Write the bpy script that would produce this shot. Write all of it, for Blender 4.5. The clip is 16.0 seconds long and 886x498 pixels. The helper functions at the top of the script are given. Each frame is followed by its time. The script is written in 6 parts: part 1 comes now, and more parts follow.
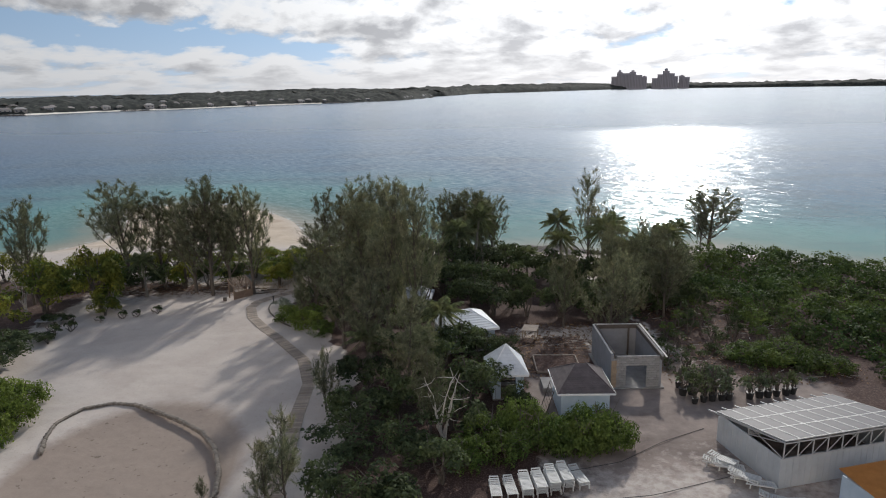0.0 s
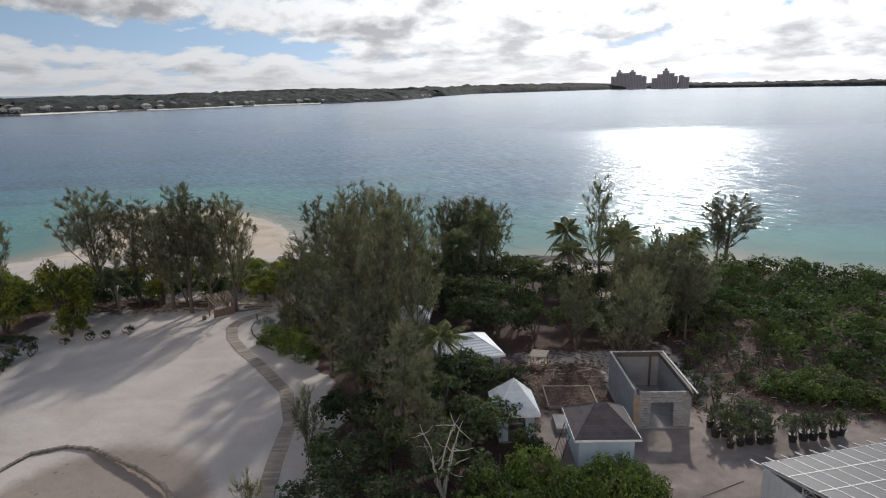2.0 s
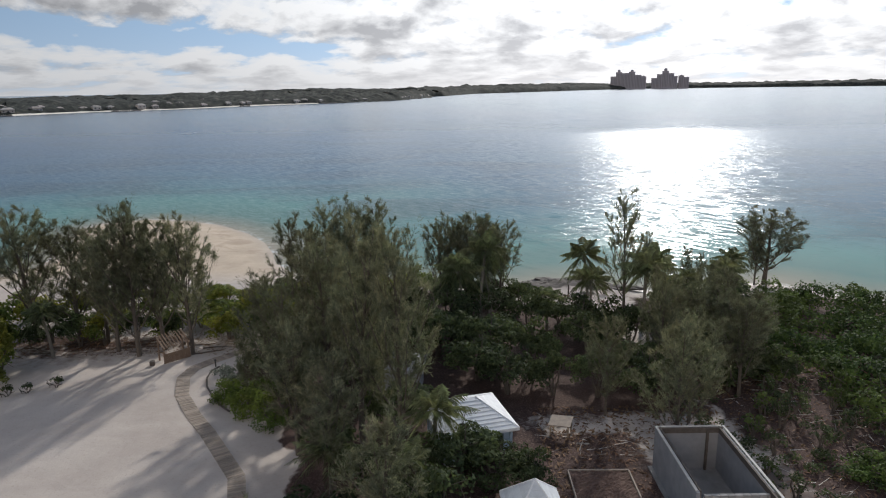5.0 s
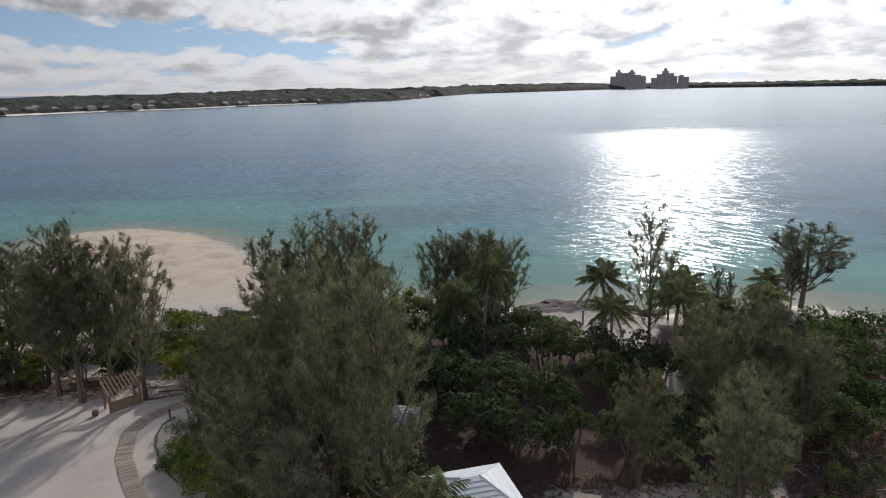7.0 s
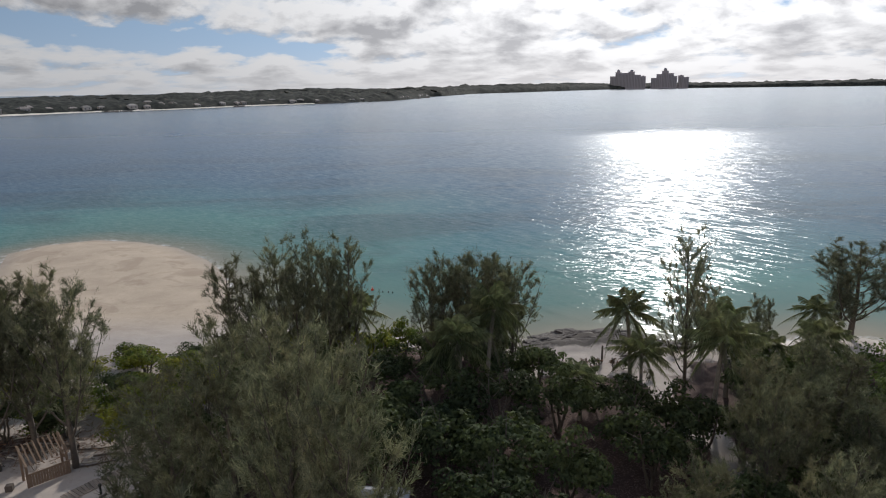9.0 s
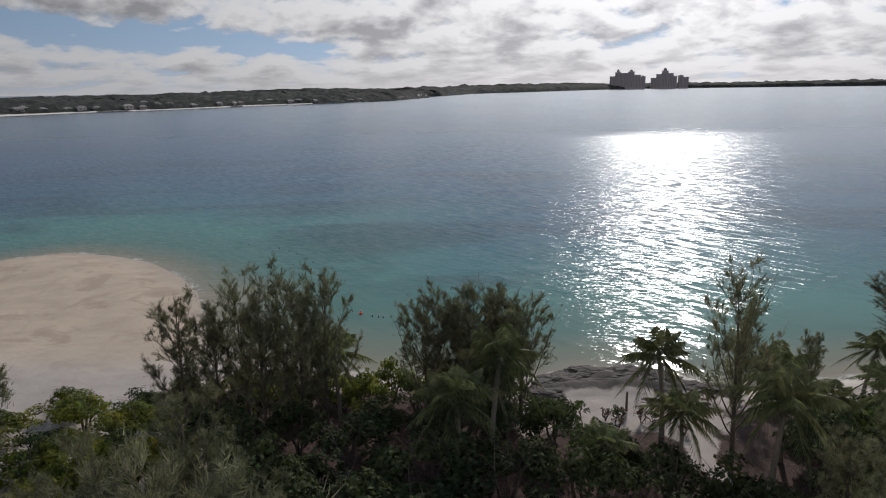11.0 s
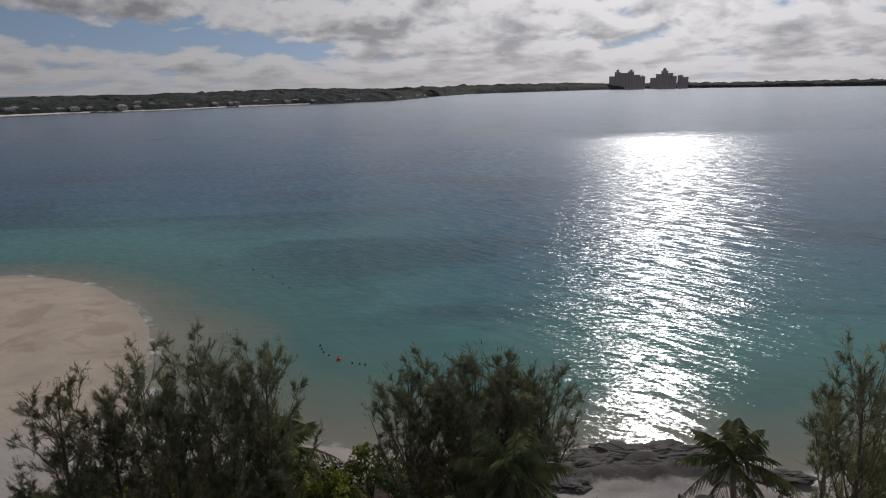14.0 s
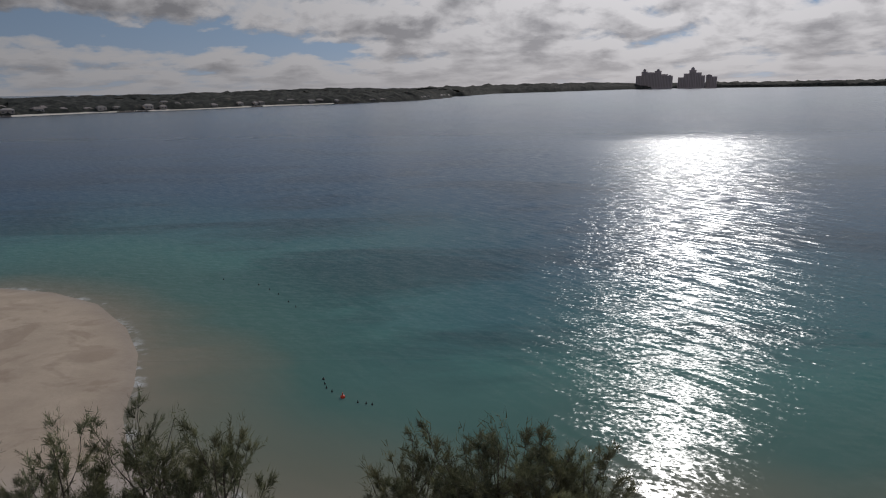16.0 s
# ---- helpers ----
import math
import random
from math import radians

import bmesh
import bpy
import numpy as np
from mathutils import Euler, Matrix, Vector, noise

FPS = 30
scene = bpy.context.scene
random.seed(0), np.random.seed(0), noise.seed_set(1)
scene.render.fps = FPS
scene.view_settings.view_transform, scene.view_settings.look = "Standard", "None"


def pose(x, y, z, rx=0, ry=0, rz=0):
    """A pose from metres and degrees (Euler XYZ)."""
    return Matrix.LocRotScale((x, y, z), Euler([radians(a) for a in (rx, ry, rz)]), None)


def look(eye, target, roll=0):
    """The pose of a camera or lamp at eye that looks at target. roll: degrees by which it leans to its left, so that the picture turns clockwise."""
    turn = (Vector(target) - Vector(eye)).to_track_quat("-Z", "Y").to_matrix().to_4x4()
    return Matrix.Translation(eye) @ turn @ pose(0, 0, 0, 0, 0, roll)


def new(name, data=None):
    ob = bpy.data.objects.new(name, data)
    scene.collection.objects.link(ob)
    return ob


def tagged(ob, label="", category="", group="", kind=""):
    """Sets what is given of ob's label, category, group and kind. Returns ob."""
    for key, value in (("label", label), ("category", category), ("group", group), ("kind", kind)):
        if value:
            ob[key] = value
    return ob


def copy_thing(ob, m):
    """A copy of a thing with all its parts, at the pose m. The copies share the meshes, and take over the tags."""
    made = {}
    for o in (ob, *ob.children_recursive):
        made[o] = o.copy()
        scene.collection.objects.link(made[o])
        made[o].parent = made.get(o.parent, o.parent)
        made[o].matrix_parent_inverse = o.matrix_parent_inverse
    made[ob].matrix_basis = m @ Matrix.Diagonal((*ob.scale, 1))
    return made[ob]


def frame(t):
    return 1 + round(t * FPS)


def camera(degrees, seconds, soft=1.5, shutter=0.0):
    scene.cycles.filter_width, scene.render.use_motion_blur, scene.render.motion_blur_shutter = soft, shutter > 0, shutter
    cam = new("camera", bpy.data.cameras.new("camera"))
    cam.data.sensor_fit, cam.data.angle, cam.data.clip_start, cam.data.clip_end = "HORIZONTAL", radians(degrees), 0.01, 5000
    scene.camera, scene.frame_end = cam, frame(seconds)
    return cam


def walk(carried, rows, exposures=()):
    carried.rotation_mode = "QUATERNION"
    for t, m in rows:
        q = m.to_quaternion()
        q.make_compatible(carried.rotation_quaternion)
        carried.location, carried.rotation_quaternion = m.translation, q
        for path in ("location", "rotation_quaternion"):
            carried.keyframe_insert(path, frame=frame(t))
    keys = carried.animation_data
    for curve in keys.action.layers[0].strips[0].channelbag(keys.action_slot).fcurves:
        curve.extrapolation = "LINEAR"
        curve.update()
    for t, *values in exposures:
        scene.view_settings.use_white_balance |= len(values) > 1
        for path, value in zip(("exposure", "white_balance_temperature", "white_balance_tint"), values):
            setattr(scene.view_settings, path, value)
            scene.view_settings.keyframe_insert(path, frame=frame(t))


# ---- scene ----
# The drone's flight: seconds, x, y, z, yaw. Pitch and lean stay fixed.
PITCH, LEAN = -13.626, 0.802
cam = camera(67.0, 16.0, soft=1.1)
EXPOSURES = [(0.0, 0.04, 6350, 10), (4.0, 0.04, 6350, 10), (7.0, -0.07, 6350, 10), (9.0, -0.22, 6380, 11), (11.5, -0.53, 6400, 13), (12.5, -0.68, 6420, 14), (14.0, -0.86, 6430, 14), (16.0, -1.06, 6430, 14)]
ROWS = [
    (0, 0.000, 0.000, 24.500, 0.000),
    (0.5, -0.006, 1.446, 24.479, -0.013),
    (1, -0.005, 3.038, 24.457, -0.027),
    (1.5, 0.001, 4.740, 24.432, -0.041),
    (2, 0.014, 6.531, 24.406, -0.054),
    (2.5, 0.031, 8.399, 24.379, -0.068),
    (3, 0.055, 10.339, 24.351, -0.081),
    (3.5, 0.083, 12.347, 24.323, -0.095),
    (4, 0.116, 14.422, 24.294, -0.108),
    (5, 0.197, 18.764, 24.235, -0.135),
    (6, 0.295, 23.328, 24.178, -0.162),
    (6.5, 0.350, 25.673, 24.151, -0.176),
    (7, 0.409, 28.046, 24.124, -0.189),
    (7.5, 0.471, 30.434, 24.099, -0.203),
    (8, 0.536, 32.823, 24.076, -0.216),
    (8.5, 0.605, 35.201, 24.054, -0.230),
    (9, 0.676, 37.556, 24.034, -0.243),
    (10, 0.827, 42.160, 24.001, -0.271),
    (11, 0.986, 46.588, 23.980, -0.298),
    (11.5, 1.069, 48.735, 23.974, -0.311),
    (12, 1.153, 50.842, 23.972, -0.325),
    (12.5, 1.239, 52.918, 23.973, -0.338),
    (13, 1.325, 54.969, 23.978, -0.352),
    (13.5, 1.413, 57.004, 23.988, -0.365),
    (14, 1.501, 59.027, 24.002, -0.379),
    (14.5, 1.590, 61.036, 24.021, -0.232),
    (15, 1.680, 63.020, 24.045, 0.629),
    (15.5, 1.769, 64.953, 24.074, 1.013),
    (16, 1.859, 66.792, 24.108, 1.667),
]
walk(cam, [(t, pose(x, y, z, 90 + PITCH, LEAN, yaw)) for t, x, y, z, yaw in ROWS], EXPOSURES)


# ---- world, sun ----
SUN_AZ, SUN_EL = radians(18.4), radians(29.8)   # to the right of +y, above the horizon
SUN_DIR = Vector((math.sin(SUN_AZ) * math.cos(SUN_EL), math.cos(SUN_AZ) * math.cos(SUN_EL), math.sin(SUN_EL)))
sun = new("sun", bpy.data.lights.new("sun", "SUN"))
sun.data.energy, sun.data.angle, sun.data.color = 3.2, radians(2.4), (1.0, 0.945, 0.86)
sun.matrix_world = look(SUN_DIR * 100, (0, 0, 0))


class Nodes:
    """A short way to write node trees."""

    def __init__(self, tree):
        self.t = tree
        tree.nodes.clear()

    def add(self, kind, ins=None, **props):
        n = self.t.nodes.new(kind)
        for k, v in props.items():
            if k == "op":
                n.operation = v
            elif k == "blend":
                n.data_type, n.blend_type = "RGBA", v
            elif k == "dims":
                n.noise_dimensions = v
            elif k == "attr":
                n.attribute_name = v
        for k, v in (ins or {}).items():
            s = n.inputs[k]
            if isinstance(v, bpy.types.NodeSocket):
                self.t.links.new(v, s)
            else:
                s.default_value = v
        return n

    def math(self, op, a, b=0.0, clamp=False):
        n = self.add("ShaderNodeMath", {0: a, 1: b}, op=op)
        n.use_clamp = clamp
        return n.outputs[0]

    def vec(self, op, a, b=(0, 0, 0)):
        n = self.add("ShaderNodeVectorMath", {0: a, 1: b}, op=op)
        return n.outputs["Value"] if op in ("DOT_PRODUCT", "LENGTH") else n.outputs[0]

    def mix(self, f, a, b, blend="MIX"):
        n = self.add("ShaderNodeMix", blend=blend)
        for k, v in ((0, f), (6, a), (7, b)):
            if isinstance(v, bpy.types.NodeSocket):
                self.t.links.new(v, n.inputs[k])
            else:
                n.inputs[k].default_value = v
        return n.outputs[2]

    def noise(self, scale, vector=None, detail=5.0, rough=0.55, distort=0.0):
        ins = {"Scale": scale, "Detail": detail, "Roughness": rough, "Distortion": distort}
        if vector is not None:
            ins["Vector"] = vector
        return self.add("ShaderNodeTexNoise", ins).outputs[0]

    def ramp(self, f, *stops):
        n = self.add("ShaderNodeValToRGB", {0: f})
        e = n.color_ramp.elements
        while len(e) < len(stops):
            e.new(0.5)
        for el, (p, c) in zip(e, stops):
            el.position = p
            el.color = (c, c, c, 1) if isinstance(c, (int, float)) else (*c, 1)
        return n.outputs[0]

    def bump(self, h, strength, distance, normal=None):
        ins = {"Height": h, "Strength": strength, "Distance": distance}
        if normal is not None:
            ins["Normal"] = normal
        return self.add("ShaderNodeBump", ins).outputs[0]

    def out(self, shader):
        self.add("ShaderNodeOutputMaterial", {0: shader})


# Sky: clear blue between broken cumulus decks, hazy white round the sun.
world = bpy.data.worlds.new("world")
scene.world = world
world.use_nodes = True
w = Nodes(world.node_tree)
sky = w.add("ShaderNodeTexSky")
sky.sky_type, sky.sun_disc, sky.sun_elevation, sky.sun_rotation = "NISHITA", False, SUN_EL, SUN_AZ
sky.air_density, sky.dust_density = 1.0, 1.6
ray = w.vec("NORMALIZE", w.add("ShaderNodeTexCoord").outputs["Generated"])
w.t.links.new(w.vec("NORMALIZE", w.vec("ADD", w.vec("MULTIPLY", ray, (-1.0, -1.0, 1.0)), (0.0, 0.0, 0.3))), sky.inputs[0])   # clear air, as deep as higher up
sep = w.add("ShaderNodeSeparateXYZ", {0: ray})
az = w.math("ARCTAN2", sep.outputs[0], sep.outputs[1])
el = w.math("ARCSINE", sep.outputs[2])


def cloud_density(shift):
    """Cloud by bearing and height: long flat decks low down, puffs above, a clear lane on the left."""
    e = w.math("ADD", el, shift)
    squeeze = w.math("DIVIDE", e, w.math("ADD", 0.055, w.math("MULTIPLY", w.math("MAXIMUM", e, 0.0), 0.42)))
    at = w.add("ShaderNodeCombineXYZ", {0: w.math("MULTIPLY", az, 5.2), 1: w.math("MULTIPLY", squeeze, 1.75), 2: 3.7}).outputs[0]
    broad = w.noise(0.9, at, 2.0, 0.5)
    puffs = w.noise(2.7, at, 8.0, 0.55, 0.15)
    line = w.math("ADD", 0.071, w.math("MULTIPLY", w.math("ADD", az, 0.42), -0.07))
    gap = w.math("DIVIDE", w.math("SUBTRACT", e, line), 0.019)
    gap = w.math("POWER", 2.718, w.math("MULTIPLY", w.math("MULTIPLY", gap, gap), -1.0))
    side = w.add("ShaderNodeMapRange", {0: az, 1: -0.26, 2: 0.0, 3: 0.30, 4: 0.0}).outputs[0]
    side.node.clamp = True
    d = w.math("ADD", w.math("MULTIPLY", broad, 0.37), w.math("MULTIPLY", puffs, 0.80))
    clear = w.add("ShaderNodeMapRange", {0: e, 1: 0.13, 2: 0.42, 3: 0.0, 4: 0.20}).outputs[0]   # more blue overhead
    return w.math("SUBTRACT", d, w.math("ADD", w.math("MULTIPLY", gap, side), clear))


dens, above = cloud_density(0.0), cloud_density(0.011)
up = w.math("MAXIMUM", sep.outputs[2], 0.0)
low = w.math("POWER", w.math("SUBTRACT", 1.0, up), 27.0)
toward = w.math("MAXIMUM", w.vec("DOT_PRODUCT", ray, tuple(SUN_DIR)), 0.0)
cover = w.ramp(w.math("ADD", dens, w.math("MULTIPLY", w.math("POWER", toward, 4.0), 0.12)), (0.455, 0.0), (0.52, 0.75), (0.59, 1.0))
rim = w.math("MULTIPLY", w.math("SUBTRACT", dens, above), 5.5)
thick = w.math("SUBTRACT", w.ramp(dens, (0.545, 0.0), (0.60, 0.35), (0.70, 1.0)), rim, True)
glow = w.math("ADD", 0.58, w.math("ADD", w.math("MULTIPLY", w.math("POWER", toward, 4.0), 0.70), w.math("MULTIPLY", w.math("POWER", toward, 11.0), 1.0)))
clearlit = w.math("ADD", 0.52, w.math("MULTIPLY", w.math("POWER", toward, 4.0), 0.45))
glow3 = w.add("ShaderNodeCombineXYZ", {0: glow, 1: glow, 2: glow}).outputs[0]
thick = w.math("MULTIPLY", thick, w.math("SUBTRACT", 1.0, w.math("MULTIPLY", w.math("POWER", toward, 6.0), 0.12)))
cloud = w.vec("MULTIPLY", w.mix(thick, (1.0, 1.0, 1.0, 1), (0.44, 0.445, 0.465, 1)), glow3)
blue = w.vec("MULTIPLY", w.vec("MULTIPLY", sky.outputs[0], (0.33, 0.31, 0.275)), w.add("ShaderNodeCombineXYZ", {0: clearlit, 1: clearlit, 2: clearlit}).outputs[0])
air = w.mix(cover, blue, cloud)
haze = w.vec("MULTIPLY", w.mix(w.math("POWER", toward, 3.0), (0.82, 0.845, 0.885, 1), (0.93, 0.875, 0.835, 1)), glow3)
air = w.mix(w.math("MULTIPLY", low, 0.72), air, haze)
w.add("ShaderNodeOutputWorld", {0: w.add("ShaderNodeBackground", {0: air, 1: 0.95}).outputs[0]})

# ---- materials ----
MATS = {}


def material(name, build):
    if name not in MATS:
        m = bpy.data.materials.new(name)
        m.use_nodes = True
        build(Nodes(m.node_tree))
        MATS[name] = m
    return MATS[name]


def surface(name, dark, light, scale=3.0, rough=0.8, bump=0.3, dist=0.02, metal=0.0, vary=0.0, fine=40.0, island=False, spec=0.4):
    """A worn surface: blotches at one scale, grain at another, and a relief."""

    def build(n):
        co = n.add("ShaderNodeTexCoord").outputs["Object"]
        a, b = n.noise(scale, co, 6, 0.6, 0.3), n.noise(fine, co, 3, 0.6)
        c = n.mix(n.ramp(a, (0.3, 0.0), (0.7, 1.0)), (*dark, 1), (*light, 1))
        c = n.mix(0.35, c, n.mix(b, (*[v * 0.6 for v in dark], 1), (*[min(1, v * 1.25) for v in light], 1)))
        if vary:
            r = n.add("ShaderNodeNewGeometry").outputs["Random Per Island"] if island else n.add("ShaderNodeObjectInfo").outputs["Random"]
            f = n.math("ADD", 1 - vary, n.math("MULTIPLY", r, 2 * vary))
            c = n.vec("MULTIPLY", c, n.add("ShaderNodeCombineXYZ", {0: f, 1: f, 2: f}).outputs[0])
        h = n.math("ADD", n.math("MULTIPLY", a, 0.6), n.math("MULTIPLY", b, 0.4))
        p = n.add("ShaderNodeBsdfPrincipled", {"Base Color": c, "Roughness": rough, "Metallic": metal, "Specular IOR Level": spec, "Normal": n.bump(h, bump, dist)})
        n.out(p.outputs[0])

    return material(name, build)


def leaves(name, dark, light, tint, rough=0.55, passing=0.35, patch=0.35, spray=1.7):
    """Foliage: each leaf a little different, the crown in lighter and darker patches, light passing through."""

    def build(n):
        r = n.add("ShaderNodeNewGeometry").outputs["Random Per Island"]
        co = n.add("ShaderNodeNewGeometry").outputs["Position"]
        c = n.mix(r, (*dark, 1), (*light, 1))
        c = n.mix(n.ramp(n.noise(patch, co, 3, 0.6), (0.42, 0.0), (0.66, 0.85)), c, (*tint, 1))
        f = n.math("ADD", 0.75, n.math("MULTIPLY", n.add("ShaderNodeObjectInfo").outputs["Random"], 0.5))
        f = n.math("MULTIPLY", f, n.ramp(n.noise(spray, co, 3, 0.6), (0.33, 0.55), (0.5, 0.9), (0.68, 1.6)))
        c = n.vec("MULTIPLY", c, n.add("ShaderNodeCombineXYZ", {0: f, 1: f, 2: f}).outputs[0])
        p = n.add("ShaderNodeBsdfPrincipled", {"Base Color": c, "Roughness": rough, "Specular IOR Level": 0.12})
        tr = n.add("ShaderNodeBsdfTranslucent", {"Color": n.vec("MULTIPLY", c, (1.15, 1.2, 0.8))})
        n.out(n.add("ShaderNodeMixShader", {0: passing, 1: p.outputs[0], 2: tr.outputs[0]}).outputs[0])

    return material(name, build)


M_NEEDLE = leaves("casuarina_needles", (0.088, 0.10, 0.070), (0.205, 0.212, 0.148), (0.162, 0.15, 0.10), 0.75, 0.30)
M_PALM = leaves("palm_leaf", (0.10, 0.128, 0.07), (0.19, 0.22, 0.125), (0.19, 0.19, 0.11), 0.4, 0.32)
M_GRAPE = leaves("sea_grape_leaf", (0.065, 0.10, 0.03), (0.14, 0.175, 0.045), (0.26, 0.24, 0.04), 0.6, 0.42)
M_DARKLEAF = leaves("dark_leaf", (0.034, 0.050, 0.027), (0.078, 0.098, 0.05), (0.080, 0.098, 0.044), 0.8, 0.30)
M_SCRUB = leaves("scrub_leaf", (0.028, 0.050, 0.020), (0.062, 0.092, 0.032), (0.095, 0.122, 0.038), 0.7, 0.35, 0.12, 0.5)
M_HEDGE = leaves("hedge_leaf", (0.045, 0.076, 0.022), (0.095, 0.135, 0.036), (0.12, 0.155, 0.042), 0.65, 0.32)
M_EDGE = leaves("bright_hedge_leaf", (0.07, 0.105, 0.026), (0.14, 0.19, 0.045), (0.18, 0.215, 0.055), 0.6, 0.38)
M_POTLEAF = leaves("nursery_leaf", (0.075, 0.095, 0.062), (0.135, 0.16, 0.105), (0.12, 0.14, 0.06), 0.65, 0.3)
M_SILVER = leaves("silver_leaf", (0.13, 0.15, 0.13), (0.24, 0.26, 0.23), (0.2, 0.22, 0.18), 0.7, 0.2)
M_DRY = leaves("dry_leaf", (0.10, 0.055, 0.04), (0.20, 0.12, 0.08), (0.16, 0.10, 0.05), 0.7, 0.2)
M_BARK = surface("bark", (0.055, 0.045, 0.037), (0.13, 0.11, 0.092), 6, 0.9, 0.6, 0.03)
M_DEAD = surface("dead_wood", (0.32, 0.29, 0.26), (0.55, 0.52, 0.47), 5, 0.85, 0.4, 0.02)
M_PALMBARK = surface("palm_bark", (0.14, 0.12, 0.10), (0.28, 0.25, 0.21), 8, 0.9, 0.6, 0.03)
M_PLANK = surface("weathered_plank", (0.19, 0.155, 0.128), (0.34, 0.285, 0.235), 3, 0.85, 0.4, 0.01, vary=0.22)
M_STONE = surface("rim_stone", (0.10, 0.085, 0.07), (0.26, 0.225, 0.19), 4, 0.9, 0.7, 0.04, vary=0.25)
M_ROCK = surface("shore_rock", (0.045, 0.038, 0.035), (0.145, 0.122, 0.108), 0.9, 0.85, 0.9, 0.15, fine=9)
M_BLOCK = surface("concrete_block", (0.20, 0.196, 0.194), (0.31, 0.303, 0.298), 2.5, 0.92, 0.4, 0.015, vary=0.13)
M_RENDER = surface("grey_render", (0.18, 0.183, 0.20), (0.28, 0.283, 0.30), 1.2, 0.92, 0.4, 0.02)
M_CEMENT = surface("cement", (0.16, 0.15, 0.145), (0.28, 0.27, 0.26), 1.5, 0.9, 0.4, 0.02)
M_WHITE = surface("white_paint", (0.66, 0.67, 0.68), (0.80, 0.80, 0.80), 2.0, 0.5, 0.15, 0.01)
M_CAP = surface("pale_wall_cap", (0.33, 0.32, 0.30), (0.52, 0.50, 0.47), 3.0, 0.8, 0.2, 0.01)
M_BLUEWALL = surface("pale_blue_paint", (0.36, 0.46, 0.56), (0.48, 0.57, 0.66), 1.5, 0.7, 0.2, 0.01)
M_SHINGLE = surface("brown_shingle", (0.060, 0.050, 0.052), (0.13, 0.108, 0.108), 2.2, 0.9, 0.6, 0.02, vary=0.10)
M_WHITEROOF = surface("white_roof_course", (0.50, 0.52, 0.55), (0.68, 0.70, 0.72), 2.0, 0.55, 0.2, 0.01, vary=0.08)
M_HUTWALL = surface("grey_boards", (0.30, 0.30, 0.33), (0.42, 0.42, 0.45), 2.0, 0.8, 0.3, 0.01)
M_HUTROOF = surface("grey_shingle", (0.26, 0.26, 0.28), (0.40, 0.40, 0.42), 2.5, 0.85, 0.4, 0.015, vary=0.12)
M_TIMBER = surface("raw_timber", (0.22, 0.16, 0.11), (0.38, 0.29, 0.20), 4, 0.85, 0.4, 0.01)
M_RUSTIC = surface("rustic_wood", (0.13, 0.085, 0.06), (0.25, 0.18, 0.13), 4, 0.85, 0.4, 0.01)
M_DARKWOOD = surface("dark_wood", (0.05, 0.04, 0.035), (0.12, 0.10, 0.085), 4, 0.85, 0.4, 0.01)
M_BLACK = surface("black_plastic", (0.012, 0.012, 0.013), (0.03, 0.03, 0.03), 8, 0.6, 0.2, 0.01)
M_STEEL = surface("white_steel", (0.30, 0.30, 0.30), (0.42, 0.42, 0.42), 4, 0.5, 0.15, 0.01)
M_CONTAINER = surface("pale_grey_siding", (0.36, 0.38, 0.40), (0.48, 0.50, 0.51), 1.0, 0.6, 0.2, 0.02)
M_ORANGE = surface("orange_sheet", (0.46, 0.22, 0.06), (0.64, 0.34, 0.11), 1.5, 0.6, 0.3, 0.02)
M_RED = surface("red_plastic", (0.55, 0.05, 0.02), (0.75, 0.09, 0.04), 5, 0.4, 0.1, 0.01)
M_LOUNGE = surface("white_slats", (0.40, 0.40, 0.39), (0.56, 0.56, 0.54), 3, 0.6, 0.2, 0.01, vary=0.08)
M_CABLE = surface("cable", (0.02, 0.02, 0.02), (0.05, 0.045, 0.04), 8, 0.7, 0.1, 0.01)
M_CLAY = surface("turned_soil", (0.06, 0.035, 0.028), (0.14, 0.085, 0.065), 3, 0.95, 0.9, 0.1, fine=14)
M_FARWALL = surface("far_wall", (0.22, 0.20, 0.19), (0.42, 0.40, 0.38), 0.2, 0.8, 0.0, 0.01, vary=0.3)
M_FARROOF = surface("far_roof", (0.16, 0.14, 0.13), (0.30, 0.27, 0.26), 0.2, 0.8, 0.0, 0.01, vary=0.35)
# far towers: haze and backlight are put into these violet-grey base colours
M_HOTEL = surface("hazed_hotel_wall", (0.24, 0.225, 0.255), (0.30, 0.285, 0.315), 0.02, 0.85, 0.0, 0.01)
M_HOTELDARK = surface("hazed_hotel_glass", (0.15, 0.15, 0.165), (0.19, 0.19, 0.205), 0.05, 0.6, 0.0, 0.01)


def build_panel(n):
    co = n.add("ShaderNodeTexCoord").outputs["Object"]
    c = n.mix(n.noise(2.0, co, 5, 0.6), (0.035, 0.035, 0.045, 1), (0.075, 0.075, 0.09, 1))
    n.out(n.add("ShaderNodeBsdfPrincipled", {"Base Color": c, "Roughness": 0.45, "Specular IOR Level": 0.12}).outputs[0])


M_PANEL = material("solar_glass", build_panel)


def build_glass(n):
    n.out(n.add("ShaderNodeBsdfPrincipled", {"Base Color": (0.05, 0.06, 0.07, 1), "Roughness": 0.08}).outputs[0])


M_PANE = material("dark_pane", build_glass)


